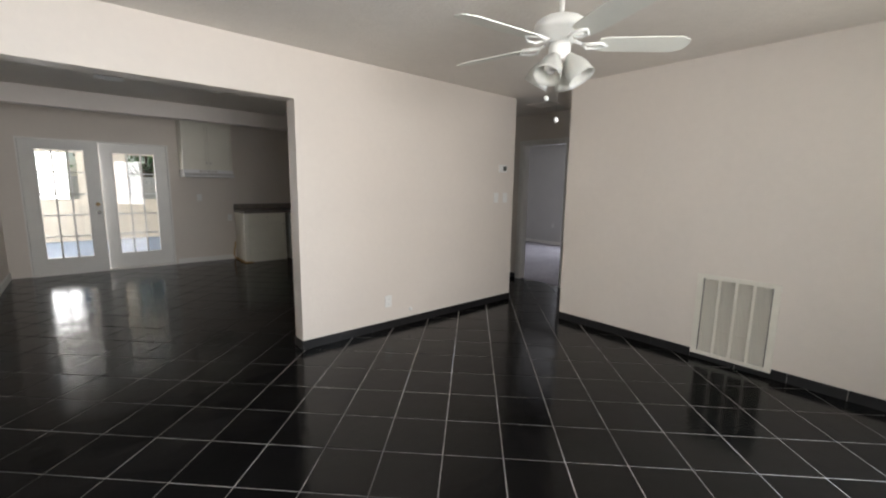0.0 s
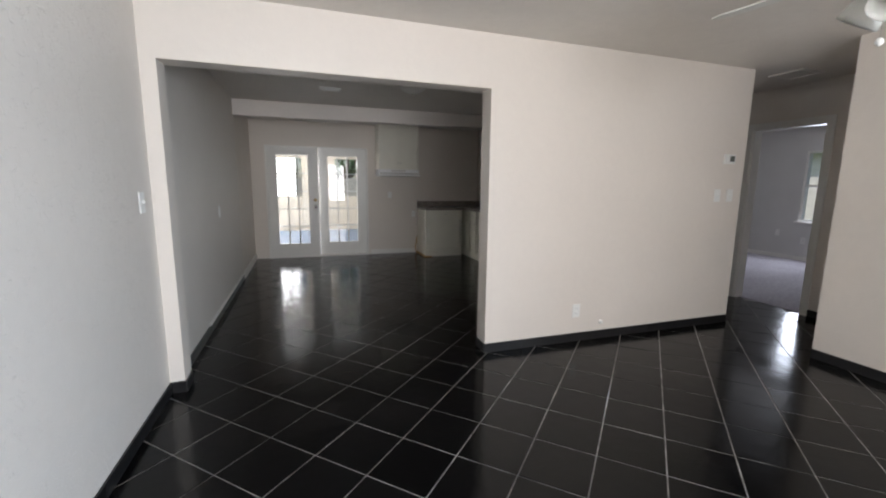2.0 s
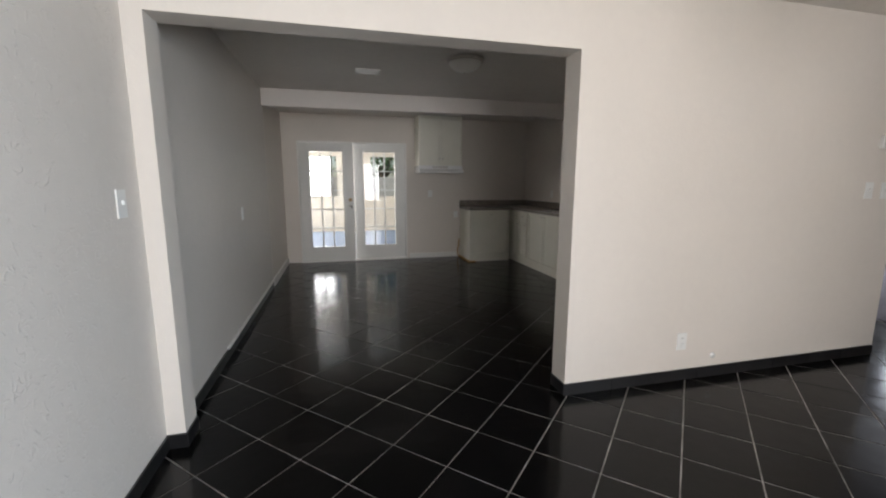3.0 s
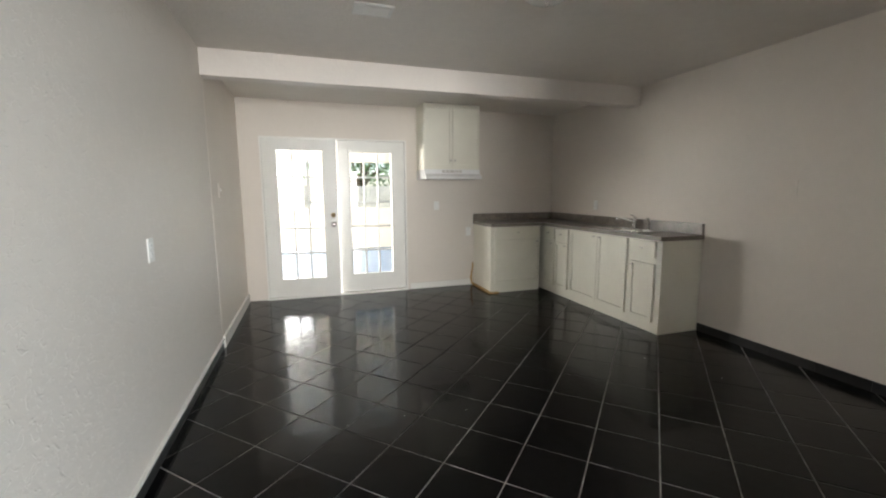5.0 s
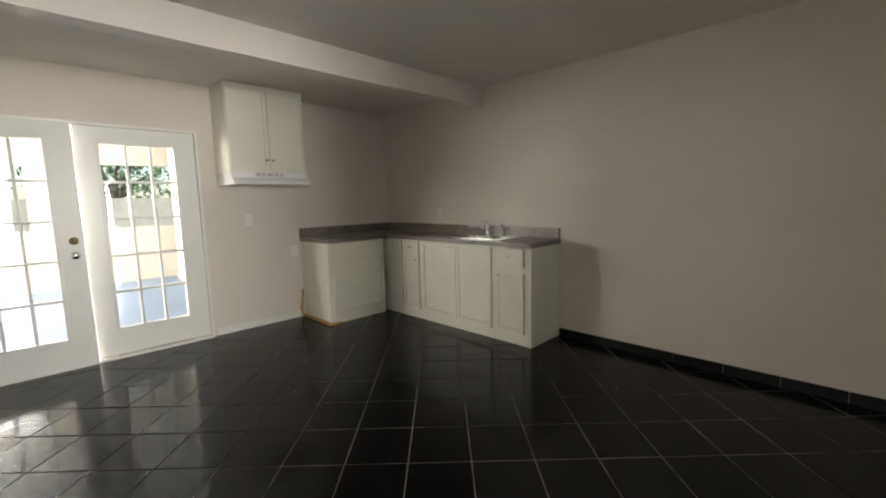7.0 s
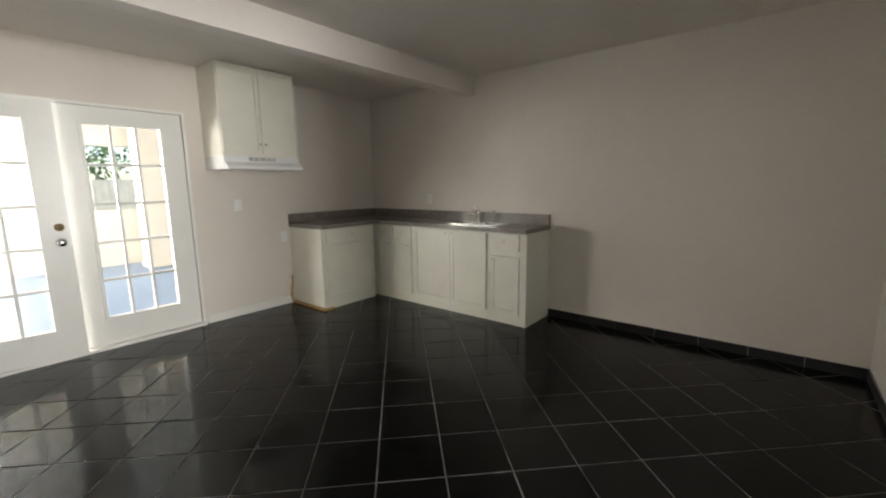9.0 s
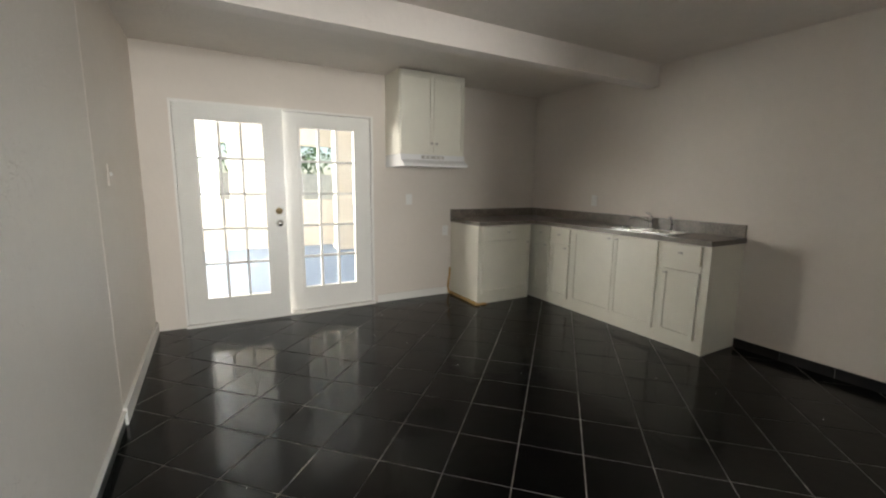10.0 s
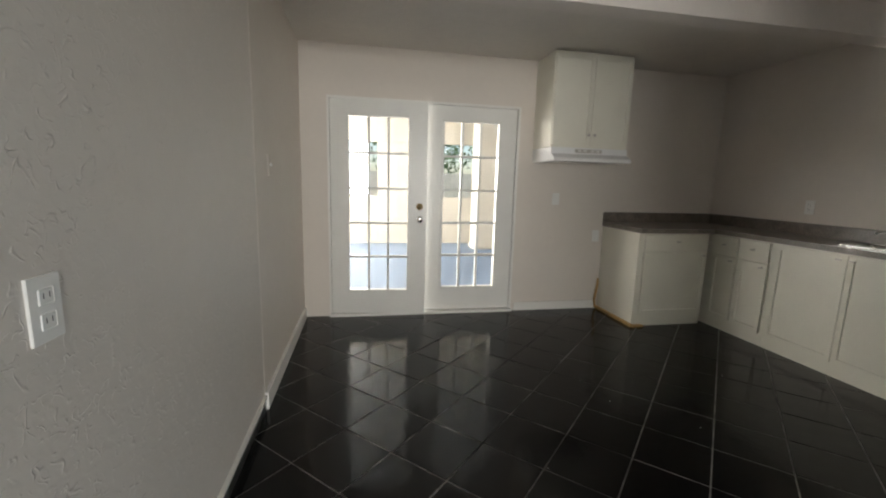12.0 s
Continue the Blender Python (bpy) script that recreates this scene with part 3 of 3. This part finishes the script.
# ---------- return air grille ----------
def grille():
    g = thing("return_air_grille", "white metal return air grille low on the wall", "vent", pose(WE, -2.44, 0.38, 0, 0, -90))
    W, HH = 0.55, 0.68
    w, h = W / 2, HH / 2
    part("frame", boxes((-w, -w + 0.045, -0.012, 0, -h, h), (w - 0.045, w, -0.012, 0, -h, h), (-w + 0.045, w - 0.045, -0.012, 0, -h, -h + 0.035), (-w + 0.045, w - 0.045, -0.012, 0, h - 0.035, h), bevel=0.003), GRILLE, g)
    d0, d1 = 0.002, 0.6
    # duct lining coloured dark, so the shade of its depth is painted in
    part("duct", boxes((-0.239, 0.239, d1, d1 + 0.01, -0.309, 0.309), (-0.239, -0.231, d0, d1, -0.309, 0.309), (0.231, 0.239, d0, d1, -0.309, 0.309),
                       (-0.231, 0.231, d0, d1, -0.309, -0.301), (-0.231, 0.231, d0, d1, 0.301, 0.309)), RECESS_SHADE, g, "sheet-metal duct opening, the shade inside put in as dark colour")
    iw = W - 0.09
    for i in (1, 2, 3):
        x = -iw / 2 + iw * i / 4
        part("mullion", boxes((x - 0.009, x + 0.009, -0.0115, -0.001, -h + 0.035, h - 0.035), bevel=0.002), GRILLE, g)
    n = 40
    bm = bmesh.new()
    c = iw / 8 - 0.007
    prof = ((-0.0095, -0.0042), (-0.0087, -0.0049), (0.0045, 0.0036), (0.0038, 0.0044))
    vs = [bm.verts.new((x, y, z)) for x in (-c, c) for y, z in prof]
    for q in ((0, 1, 2, 3), (7, 6, 5, 4), (0, 4, 5, 1), (1, 5, 6, 2), (2, 6, 7, 3), (3, 7, 4, 0)):
        bm.faces.new([vs[i] for i in q])
    slat = mesh_of("slat", bm, GRILLE)
    for i in range(4):
        for j in range(n):
            s = new("slat", slat)
            s.location = (-iw / 2 + iw * (i + 0.5) / 4, 0, -h + 0.043 + (HH - 0.086) * j / (n - 1))
            s.parent = g


grille()


# ---------- ceiling fan ----------
def ceiling_fan():
    HF = H - 0.065
    fan = thing("ceiling_fan", "white five-blade ceiling fan with a four-shade light kit", "ceiling fan", pose(0.615, -1.996, 0.065, 0, 0, 28))
    part("canopy", lathe(bmesh.new(), [(0, HF), (0.07, HF), (0.068, HF - 0.02), (0.045, HF - 0.05), (0.016, HF - 0.06), (0, HF - 0.06)]), FANPAINT, fan)
    part("downrod", lathe(bmesh.new(), [(0, HF - 0.055), (0.014, HF - 0.055), (0.014, 2.20), (0.022, 2.19), (0.022, 2.17), (0, 2.17)], steps=12), FANPAINT, fan)
    part("motor", lathe(bmesh.new(), [(0, 2.185), (0.05, 2.184), (0.10, 2.172), (0.128, 2.15), (0.134, 2.12), (0.125, 2.105), (0.10, 2.092), (0.085, 2.075), (0.07, 2.06), (0, 2.058)], steps=32), FANPAINT, fan)
    part("switch_housing", lathe(bmesh.new(), [(0, 2.06), (0.05, 2.058), (0.055, 2.04), (0.055, 1.995), (0.045, 1.975), (0.02, 1.968), (0, 1.967)]), FANPAINT, fan)
    for k in range(5):
        turn = Matrix.Rotation(radians(72 * k), 4, 'Z')
        tilt = turn @ Matrix.Translation((0, 0, 2.055)) @ Matrix.Rotation(radians(-12), 4, 'X')
        bm = bmesh.new()
        out = [(0.19, -0.05), (0.23, -0.062), (0.57, -0.07), (0.592, -0.064), (0.603, -0.052), (0.62, -0.047), (0.632, -0.03), (0.634, 0.0), (0.632, 0.03), (0.62, 0.047), (0.603, 0.052), (0.592, 0.064), (0.57, 0.07), (0.23, 0.062), (0.19, 0.05)]
        lo = [bm.verts.new(tilt @ Vector((x, y, -0.003))) for x, y in out]
        hi = [bm.verts.new(tilt @ Vector((x, y, 0.003))) for x, y in out]
        bm.faces.new(lo)
        bm.faces.new(hi)
        for i in range(len(out)):
            j = (i + 1) % len(out)
            bm.faces.new((lo[i], lo[j], hi[j], hi[i]))
        blade = part("blade", bm, BLADE, fan)
        arm = bmesh.new()
        tube(arm, [turn @ Vector(p) for p in ((0.075, 0, 2.07), (0.11, 0.0, 2.055), (0.14, 0.035, 2.046), (0.19, 0.04, 2.048), (0.235, 0.0, 2.049), (0.19, -0.04, 2.046), (0.14, -0.035, 2.044), (0.11, 0, 2.053))], 0.0085, 8)
        part("blade_iron", arm, FANPAINT, blade)
    for k in range(4):
        turn = Matrix.Rotation(radians(90 * k + 72), 4, 'Z')
        shade_m = turn @ Matrix.Translation((0.055, 0, 1.985)) @ Matrix.Rotation(radians(147), 4, 'Y')
        part("lamp_arm", tube(bmesh.new(), [turn @ Vector(p) for p in ((0.03, 0, 2.0), (0.06, 0, 1.995), (0.075, 0, 1.975))], 0.011, 8), FANPAINT, fan)
        part("shade", lathe(bmesh.new(), [(0.024, 0.0), (0.034, 0.018), (0.05, 0.045), (0.061, 0.08), (0.064, 0.11), (0.068, 0.132), (0.066, 0.132), (0.061, 0.11), (0.058, 0.08), (0.047, 0.046), (0.031, 0.02), (0.021, 0.0)], shade_m, 20), FROST, fan, "frosted ribbed glass bell shade")
        part("bulb", lathe(bmesh.new(), [(0, 0.005), (0.013, 0.01), (0.014, 0.04), (0.028, 0.075), (0.026, 0.095), (0, 0.108)], shade_m, 14), PLASTIC, fan, "unlit white bulb")
    for (x, y), z1 in (((0.0, 0.054), 1.80), ((0.005, 0.0), 1.69)):
        chain = part("pull_chain", tube(bmesh.new(), [(x, y, 1.975), (x, y, z1)], 0.0009, 6), NICKEL, fan, "thin metal pull chain")
        part("chain_knob", lathe(bmesh.new(), [(0, z1 - 0.022), (0.011, z1 - 0.014), (0.013, z1 - 0.004), (0.008, z1 + 0.006), (0, z1 + 0.009)], Matrix.Translation((x, y, 0)), 14), PLASTIC, chain)


ceiling_fan()

dome = thing("ceiling_light", "frosted dome ceiling light with a nickel rim", "ceiling light", pose(-0.15, 1.65, H))
part("rim", lathe(bmesh.new(), [(0, 0), (0.165, 0), (0.17, -0.012), (0.165, -0.03), (0.15, -0.034), (0, -0.034)], steps=36), NICKEL, dome, "brushed nickel rim")
part("diffuser", lathe(bmesh.new(), [(0.15, -0.03), (0.145, -0.05), (0.125, -0.078), (0.09, -0.1), (0.045, -0.114), (0, -0.118)], steps=36), FROST, dome)
part("finial", lathe(bmesh.new(), [(0.012, -0.115), (0.013, -0.125), (0.006, -0.135), (0, -0.137)], steps=12), NICKEL, dome)


def ceiling_register(label, m, w, d, mat):
    v = thing("ceiling_vent", label, "vent", m)
    part("frame", boxes((-w, w, -d, -d + 0.02, -0.012, 0), (-w, w, d - 0.02, d, -0.012, 0), (-w, -w + 0.02, -d + 0.02, d - 0.02, -0.012, 0), (w - 0.02, w, -d + 0.02, d - 0.02, -0.012, 0)), mat, v)
    n = 6
    for i in range(n):
        y = -d + 0.03 + (2 * d - 0.06) * i / (n - 1)
        part("slat", boxes((-w + 0.02, w - 0.02, y - 0.004, y + 0.006, -0.009, -0.002)), mat, v)


ceiling_register("white ceiling vent in the kitchen", pose(-0.985, 2.28, H), 0.12, 0.08, PLASTIC)
ceiling_register("grey ceiling vent in the hall", pose(3.21, -0.035, H), 0.15, 0.15, CEIL)

# ---------- bedroom window ----------
win = thing("window_1", "white double-hung bedroom window", "window", Matrix(), kind="structure")
wy0, wy1, wz0, wz1 = 1.36, 2.285, 0.73, 2.02
part("window_frame", boxes((7.46, 7.56, wy0, wy0 + 0.04, wz0, wz1), (7.46, 7.56, wy1 - 0.04, wy1, wz0, wz1), (7.46, 7.56, wy0 + 0.04, wy1 - 0.04, wz0, wz0 + 0.04), (7.46, 7.56, wy0 + 0.04, wy1 - 0.04, wz1 - 0.04, wz1)), TRIM, win)
part("meeting_rail", boxes((7.485, 7.53, wy0 + 0.04, wy1 - 0.04, 1.37, 1.41)), TRIM, win)
part("window_sill", boxes((7.41, 7.458, wy0 - 0.04, wy1 + 0.04, wz0 - 0.03, wz0 - 0.002), bevel=0.003), TRIM, win)
for z0, z1 in ((wz0 + 0.04, 1.37), (1.41, wz1 - 0.04)):
    p = part("pane", boxes((7.504, 7.508, wy0 + 0.04, wy1 - 0.04, z0, z1)), GLASS, win)
    p.visible_shadow = False

# ---------- sunroom beyond the french doors ----------
structure("sunroom_floor", boxes((-6, 5, YK + 0.16, 10.0, -0.15, -0.03)), CONCRETE, "blue-grey painted concrete sunroom floor", "floor")
structure("sunroom_ceiling", boxes((-6, 5, YK + 0.161, 10.1, 2.55, 2.65)), TRIM, "pale sunroom ceiling", "ceiling")
structure("sunroom_wall", boxes((-6, 5, 9.8, 9.95, -0.15, 0.95), (-6, 5, 9.8, 9.95, 2.05, 2.55), (-1.35, -0.42, 9.8, 9.95, 0.95, 2.05), (-5.99, -3.6, 9.8, 9.95, 0.95, 2.05), (2.6, 5, 9.8, 9.95, 0.95, 2.05)), TAN,
          "cream stucco half wall with wide openings", "wall")
structure("sunroom_side_walls", boxes((-6.1, -6, YK + 0.16, 9.95, -0.15, 0.95), (-6.1, -6, YK + 0.16, 9.95, 2.05, 2.55), (5, 5.1, YK + 0.16, 9.95, -0.15, 0.95), (5, 5.1, YK + 0.16, 9.95, 2.05, 2.55)), TAN,
          "cream stucco side half walls", "wall")
tagged(part("column", boxes((0.52, 0.92, 8.98, 9.36, -0.03, 2.55), (0.50, 0.94, 8.96, 9.38, -0.03, 0.06), bevel=0.006), TAN, None), "square cream stucco column in the sunroom", "column")
structure("house_eave", boxes((-6, WL - 0.15, YK - 0.2, YK + 0.16, -0.15, 2.6), (WKR + 0.12, 5, YK, YK + 0.16, -0.15, 2.6)), TAN, "cream stucco outer house wall", "wall")

# ---------- outside ----------
bm = bmesh.new()
vs = [bm.verts.new(p) for p in ((-400, -400, -0.2), (400, -400, -0.2), (400, 400, -0.2), (-400, 400, -0.2))]
bm.faces.new(vs)
structure("ground", bm, GRASS, "dry green lawn around the house", "ground")


def tree(label, x, y, height, spread, seed):
    rnd = random.Random(seed)
    t = thing("tree", label, "tree", pose(x, y, -0.2), "garden trees")
    trunk = bmesh.new()
    tube(trunk, [(0, 0, -0.05), (0.05, 0.02, height * 0.3), (0.02, 0.06, height * 0.55)], [0.16, 0.12, 0.07])
    tips = []
    for i in range(7):
        a = i * 2.4
        tip = Vector((math.cos(a) * spread * 0.6, math.sin(a) * spread * 0.6, height * rnd.uniform(0.55, 0.9)))
        tube(trunk, [(0.03, 0.03, height * rnd.uniform(0.25, 0.5)), tip * 0.55 + Vector((0, 0, height * 0.2)), tip], [0.07, 0.045, 0.015], 6)
        tips.append(tip)
    part("trunk", trunk, BARK, t)
    verts, faces = [], []
    for tip in tips + [Vector((0, 0, height * 0.8))]:
        for _ in range(260):
            c = tip + Vector((rnd.gauss(0, spread * 0.3), rnd.gauss(0, spread * 0.3), rnd.gauss(0, height * 0.13)))
            u = Vector((rnd.uniform(-1, 1), rnd.uniform(-1, 1), rnd.uniform(-1, 1))).normalized()
            v = u.orthogonal().normalized()
            s = rnd.uniform(0.06, 0.13)
            k = len(verts)
            verts += [c - u * s, c + v * s * 0.5, c + u * s, c - v * s * 0.5]
            faces.append((k, k + 1, k + 2, k + 3))
    me = bpy.data.meshes.new("crown")
    me.from_pydata(verts, [], faces)
    me.materials.append(LEAF)
    crown = new("crown", me)
    crown.parent = t


tree("leafy green garden tree behind the sunroom", 0.6, 17.0, 4.2, 1.9, 3)
tree("tall leafy tree beyond the fence", -5.5, 19.0, 5.0, 2.2, 5)
tree("green shrub-like tree outside the bedroom", 13.0, 1.2, 3.4, 1.6, 8)


def fence(label, x0, x1, y):
    f = thing("fence", label, "fence", pose(0, y, -0.2))
    for z in (0.4, 1.3):
        part("rail", boxes((x0, x1, 0.02, 0.06, z, z + 0.09)), FENCE, f)
    slat = mesh_of("slat", boxes((0, 0.138, 0, 0.019, 0.03, 1.75)), FENCE)
    n = int((x1 - x0) / 0.145)
    for i in range(n):
        s = new("slat", slat)
        s.location = (x0 + i * 0.145, 0, 0)
        s.parent = f
    for i in range(5):
        x = x0 + (x1 - x0) * i / 4
        part("post", boxes((x - 0.045, x + 0.045, 0.06, 0.15, -0.05, 1.8)), FENCE, f)


fence("weathered pale board fence behind the house", -9, 8, 14.5)


def neighbour_house():
    h = thing("house", "pale rendered neighbouring house with a low grey roof", "house", pose(17, 1.5, -0.2))
    part("wall", boxes((0, 5, -7, 7, 0, 2.9)), FENCE, h)
    bm = bmesh.new()
    prof = [(-0.5, 2.8), (2.5, 4.2), (5.5, 2.8), (5.5, 2.95), (2.5, 4.36), (-0.5, 2.95)]
    a = [bm.verts.new((x, -7.4, z)) for x, z in prof]
    b = [bm.verts.new((x, 7.4, z)) for x, z in prof]
    bm.faces.new(a)
    bm.faces.new(b)
    for k in range(6):
        bm.faces.new((a[k], a[(k + 1) % 6], b[(k + 1) % 6], b[k]))
    part("roof", bm, CONCRETE, h, "grey shingled roof")
    for y in (-4.0, -0.5, 3.2):
        w = part("window", boxes((-0.03, 0.02, y - 0.6, y + 0.6, 0.9, 2.1)), TRIM, h, "white-framed window")
        part("pane", boxes((-0.04, -0.031, y - 0.53, y + 0.53, 0.97, 2.03)), SCREEN, w, "dark window pane")


neighbour_house()
red_box = tagged(part("storage_box", boxes((-2.9, -2.25, 12.2, 12.7, -0.2, 1.22), bevel=0.03), RED, None), "red storage box outside the sunroom", "box")

# ---------- floor tiles ----------
floor = structure("floor", boxes((WL - 0.1, XD + 0.06, YS - 0.1, YK + 0.1, -0.12, -0.0022)), GROUT, "black glazed diagonal floor tiles with grey grout", "floor")
P, PU, PV, GAP, U0, V0 = 0.32, 0.3245, 0.317, 0.0065, -1.265, 0.60
R2 = math.sqrt(0.5)


def rooms(x, y, pad):
    return (WKL - pad < x < WKR + pad and -0.3 < y < YK + pad) or (WL - pad < x < WE + 0.08 + pad and YS - pad < y <= 0.3) or (WE - 0.3 < x < XD + 0.01 + pad * 0.2 and -0.9 - pad < y < 2.6)


def tile_bm(bm, m=Matrix()):
    a, b, z = P / 2 - GAP / 2, P / 2 - GAP / 2 - 0.0016, 0.0
    lo = [bm.verts.new(m @ Vector(p)) for p in ((-a, -a, z - 0.006), (a, -a, z - 0.006), (a, a, z - 0.006), (-a, a, z - 0.006))]
    md = [bm.verts.new(m @ Vector(p)) for p in ((-a, -a, z - 0.0012), (a, -a, z - 0.0012), (a, a, z - 0.0012), (-a, a, z - 0.0012))]
    hi = [bm.verts.new(m @ Vector(p)) for p in ((-b, -b, z), (b, -b, z), (b, b, z), (-b, b, z))]
    bm.faces.new(hi)
    for r, s in ((lo, md), (md, hi)):
        for i in range(4):
            bm.faces.new((r[i], r[(i + 1) % 4], s[(i + 1) % 4], s[i]))
    return bm


tile_mesh = mesh_of("tile", tile_bm(bmesh.new()), TILE)
rnd = random.Random(11)
rest = bmesh.new()
count = 0
spots = []
for i in range(-30, 31):
    for j in range(-30, 31):
        u, v = U0 + (i + 0.5) * PU, V0 + (j + 0.5) * PV
        x, y = (u - v) * R2, (u + v) * R2
        if rooms(x, y, 0.2) and x < XD + 0.05:
            spots.append((abs(y - 0.9) + 0.25 * abs(x + 0.6), x, y))
spots.sort()
for k, (_, x, y) in enumerate(spots):
    m = Matrix.Translation((x, y, rnd.uniform(-0.0006, 0.0006))) @ Euler((rnd.gauss(0, 0.0022), rnd.gauss(0, 0.0022), radians(45))).to_matrix().to_4x4() @ Matrix.Diagonal((PU / P, PV / P, 1, 1))
    cuts = [((WL - 0.1, 0, 0), (-1, 0, 0)), ((0, YS - 0.1, 0), (0, -1, 0)), ((0, YK + 0.1, 0), (0, 1, 0)), ((XD + 0.06, 0, 0), (1, 0, 0))]
    if y < -0.95:
        cuts.append(((WE + 0.1, 0, 0), (1, 0, 0)))
    if y > 2.5:
        cuts.append(((WKR + 0.1, 0, 0), (1, 0, 0)))
    cuts = [c for c in cuts if (Vector((x, y, 0)) - Vector(c[0])).dot(Vector(c[1])) > -0.24]
    if not cuts and k < 300:
        t = new("tile", tile_mesh)
        t.matrix_basis = m
        t.parent = floor
        continue
    bm = tile_bm(bmesh.new(), m)
    for co, no in cuts:
        bmesh.ops.bisect_plane(bm, geom=bm.verts[:] + bm.edges[:] + bm.faces[:], plane_co=co, plane_no=no, clear_outer=True)
    if not bm.faces:
        bm.free()
    elif k < 300:
        t = new("tile", mesh_of("tile", bm, TILE))
        t.parent = floor
    else:
        scrap = bpy.data.meshes.new("scrap")
        bm.to_mesh(scrap)
        rest.from_mesh(scrap)
        bm.free()
        bpy.data.meshes.remove(scrap)
more = part("tiles", rest, TILE, floor)
tagged(more, kind="stuff")


# ---------- black tile skirting ----------
def skirting(x0, y0, x1, y1, out):
    """Tiles of 0.32 x 0.085 along a wall, standing 9 mm proud towards out (a unit vector)."""
    d = Vector((x1 - x0, y1 - y0, 0))
    n = max(1, round(d.length / 0.323))
    w = d.length / n
    run = thing("baseboard", "black glazed tile skirting along the wall", "baseboard", Matrix(), kind="structure")
    me = mesh_of("tile", boxes((0.0012, w - 0.0012, 0, 0.0095, -0.003, 0.075), bevel=0.002), BASETILE)
    ang = math.atan2(d.y, d.x)
    side = Vector((-d.y, d.x, 0)).normalized()
    flip = side.dot(Vector((*out, 0))) < 0
    for i in range(n):
        p = Vector((x0, y0, 0)) + d * (i / n)
        t = new("tile", me)
        if flip:
            q = Vector((x0, y0, 0)) + d * ((i + 1) / n)
            t.matrix_basis = Matrix.Translation(q) @ Matrix.Rotation(ang + math.pi, 4, 'Z')
        else:
            t.matrix_basis = Matrix.Translation(p) @ Matrix.Rotation(ang, 4, 'Z')
        t.parent = run


skirting(OPR, 0, XE, 0, (0, -1))
skirting(OPR, TH, OPR, -0.0095, (-1, 0))
skirting(WL, YS, WL, 0, (1, 0))
skirting(WL + 0.0096, 0, OPL + 0.0095, 0, (0, -1))
skirting(OPL, 0, OPL, TH, (1, 0))
skirting(WKL, TH, WKL, 3.395, (1, 0))
skirting(WE, YS, WE, -0.871, (-1, 0))
skirting(WKR, TH, WKR, 2.44, (-1, 0))
skirting(OPR + 0.01, TH, WKR, TH, (0, 1))
skirting(XE, 0, XE, 2.5, (1, 0))
skirting(XD, 0.72, XD, 2.5, (-1, 0))
skirting(XD, -0.871, XD, -0.14, (-1, 0))


# ---------- paint chips and grit on the kitchen floor ----------
rnd = random.Random(23)
bm = bmesh.new()
for _ in range(26):
    x, y, r = rnd.uniform(-1.9, 1.4), rnd.uniform(1.6, 4.6), rnd.uniform(0.0015, 0.0045)
    a = rnd.uniform(0, 6.3)
    lo = [bm.verts.new((x + r * rnd.uniform(0.6, 1.3) * math.cos(a + k * 1.57), y + r * rnd.uniform(0.5, 1.2) * math.sin(a + k * 1.57), 0.0008)) for k in range(4)]
    hi = [bm.verts.new(v.co + Vector((0, 0, rnd.uniform(0.0008, 0.0018)))) for v in lo]
    bm.faces.new(hi)
    for k in range(4):
        bm.faces.new((lo[k], lo[(k + 1) % 4], hi[(k + 1) % 4], hi[k]))
chips = new("debris", mesh_of("debris", bm, TRIM))
tagged(chips, "small pale paint chips scattered on the kitchen tiles", "debris", kind="stuff")
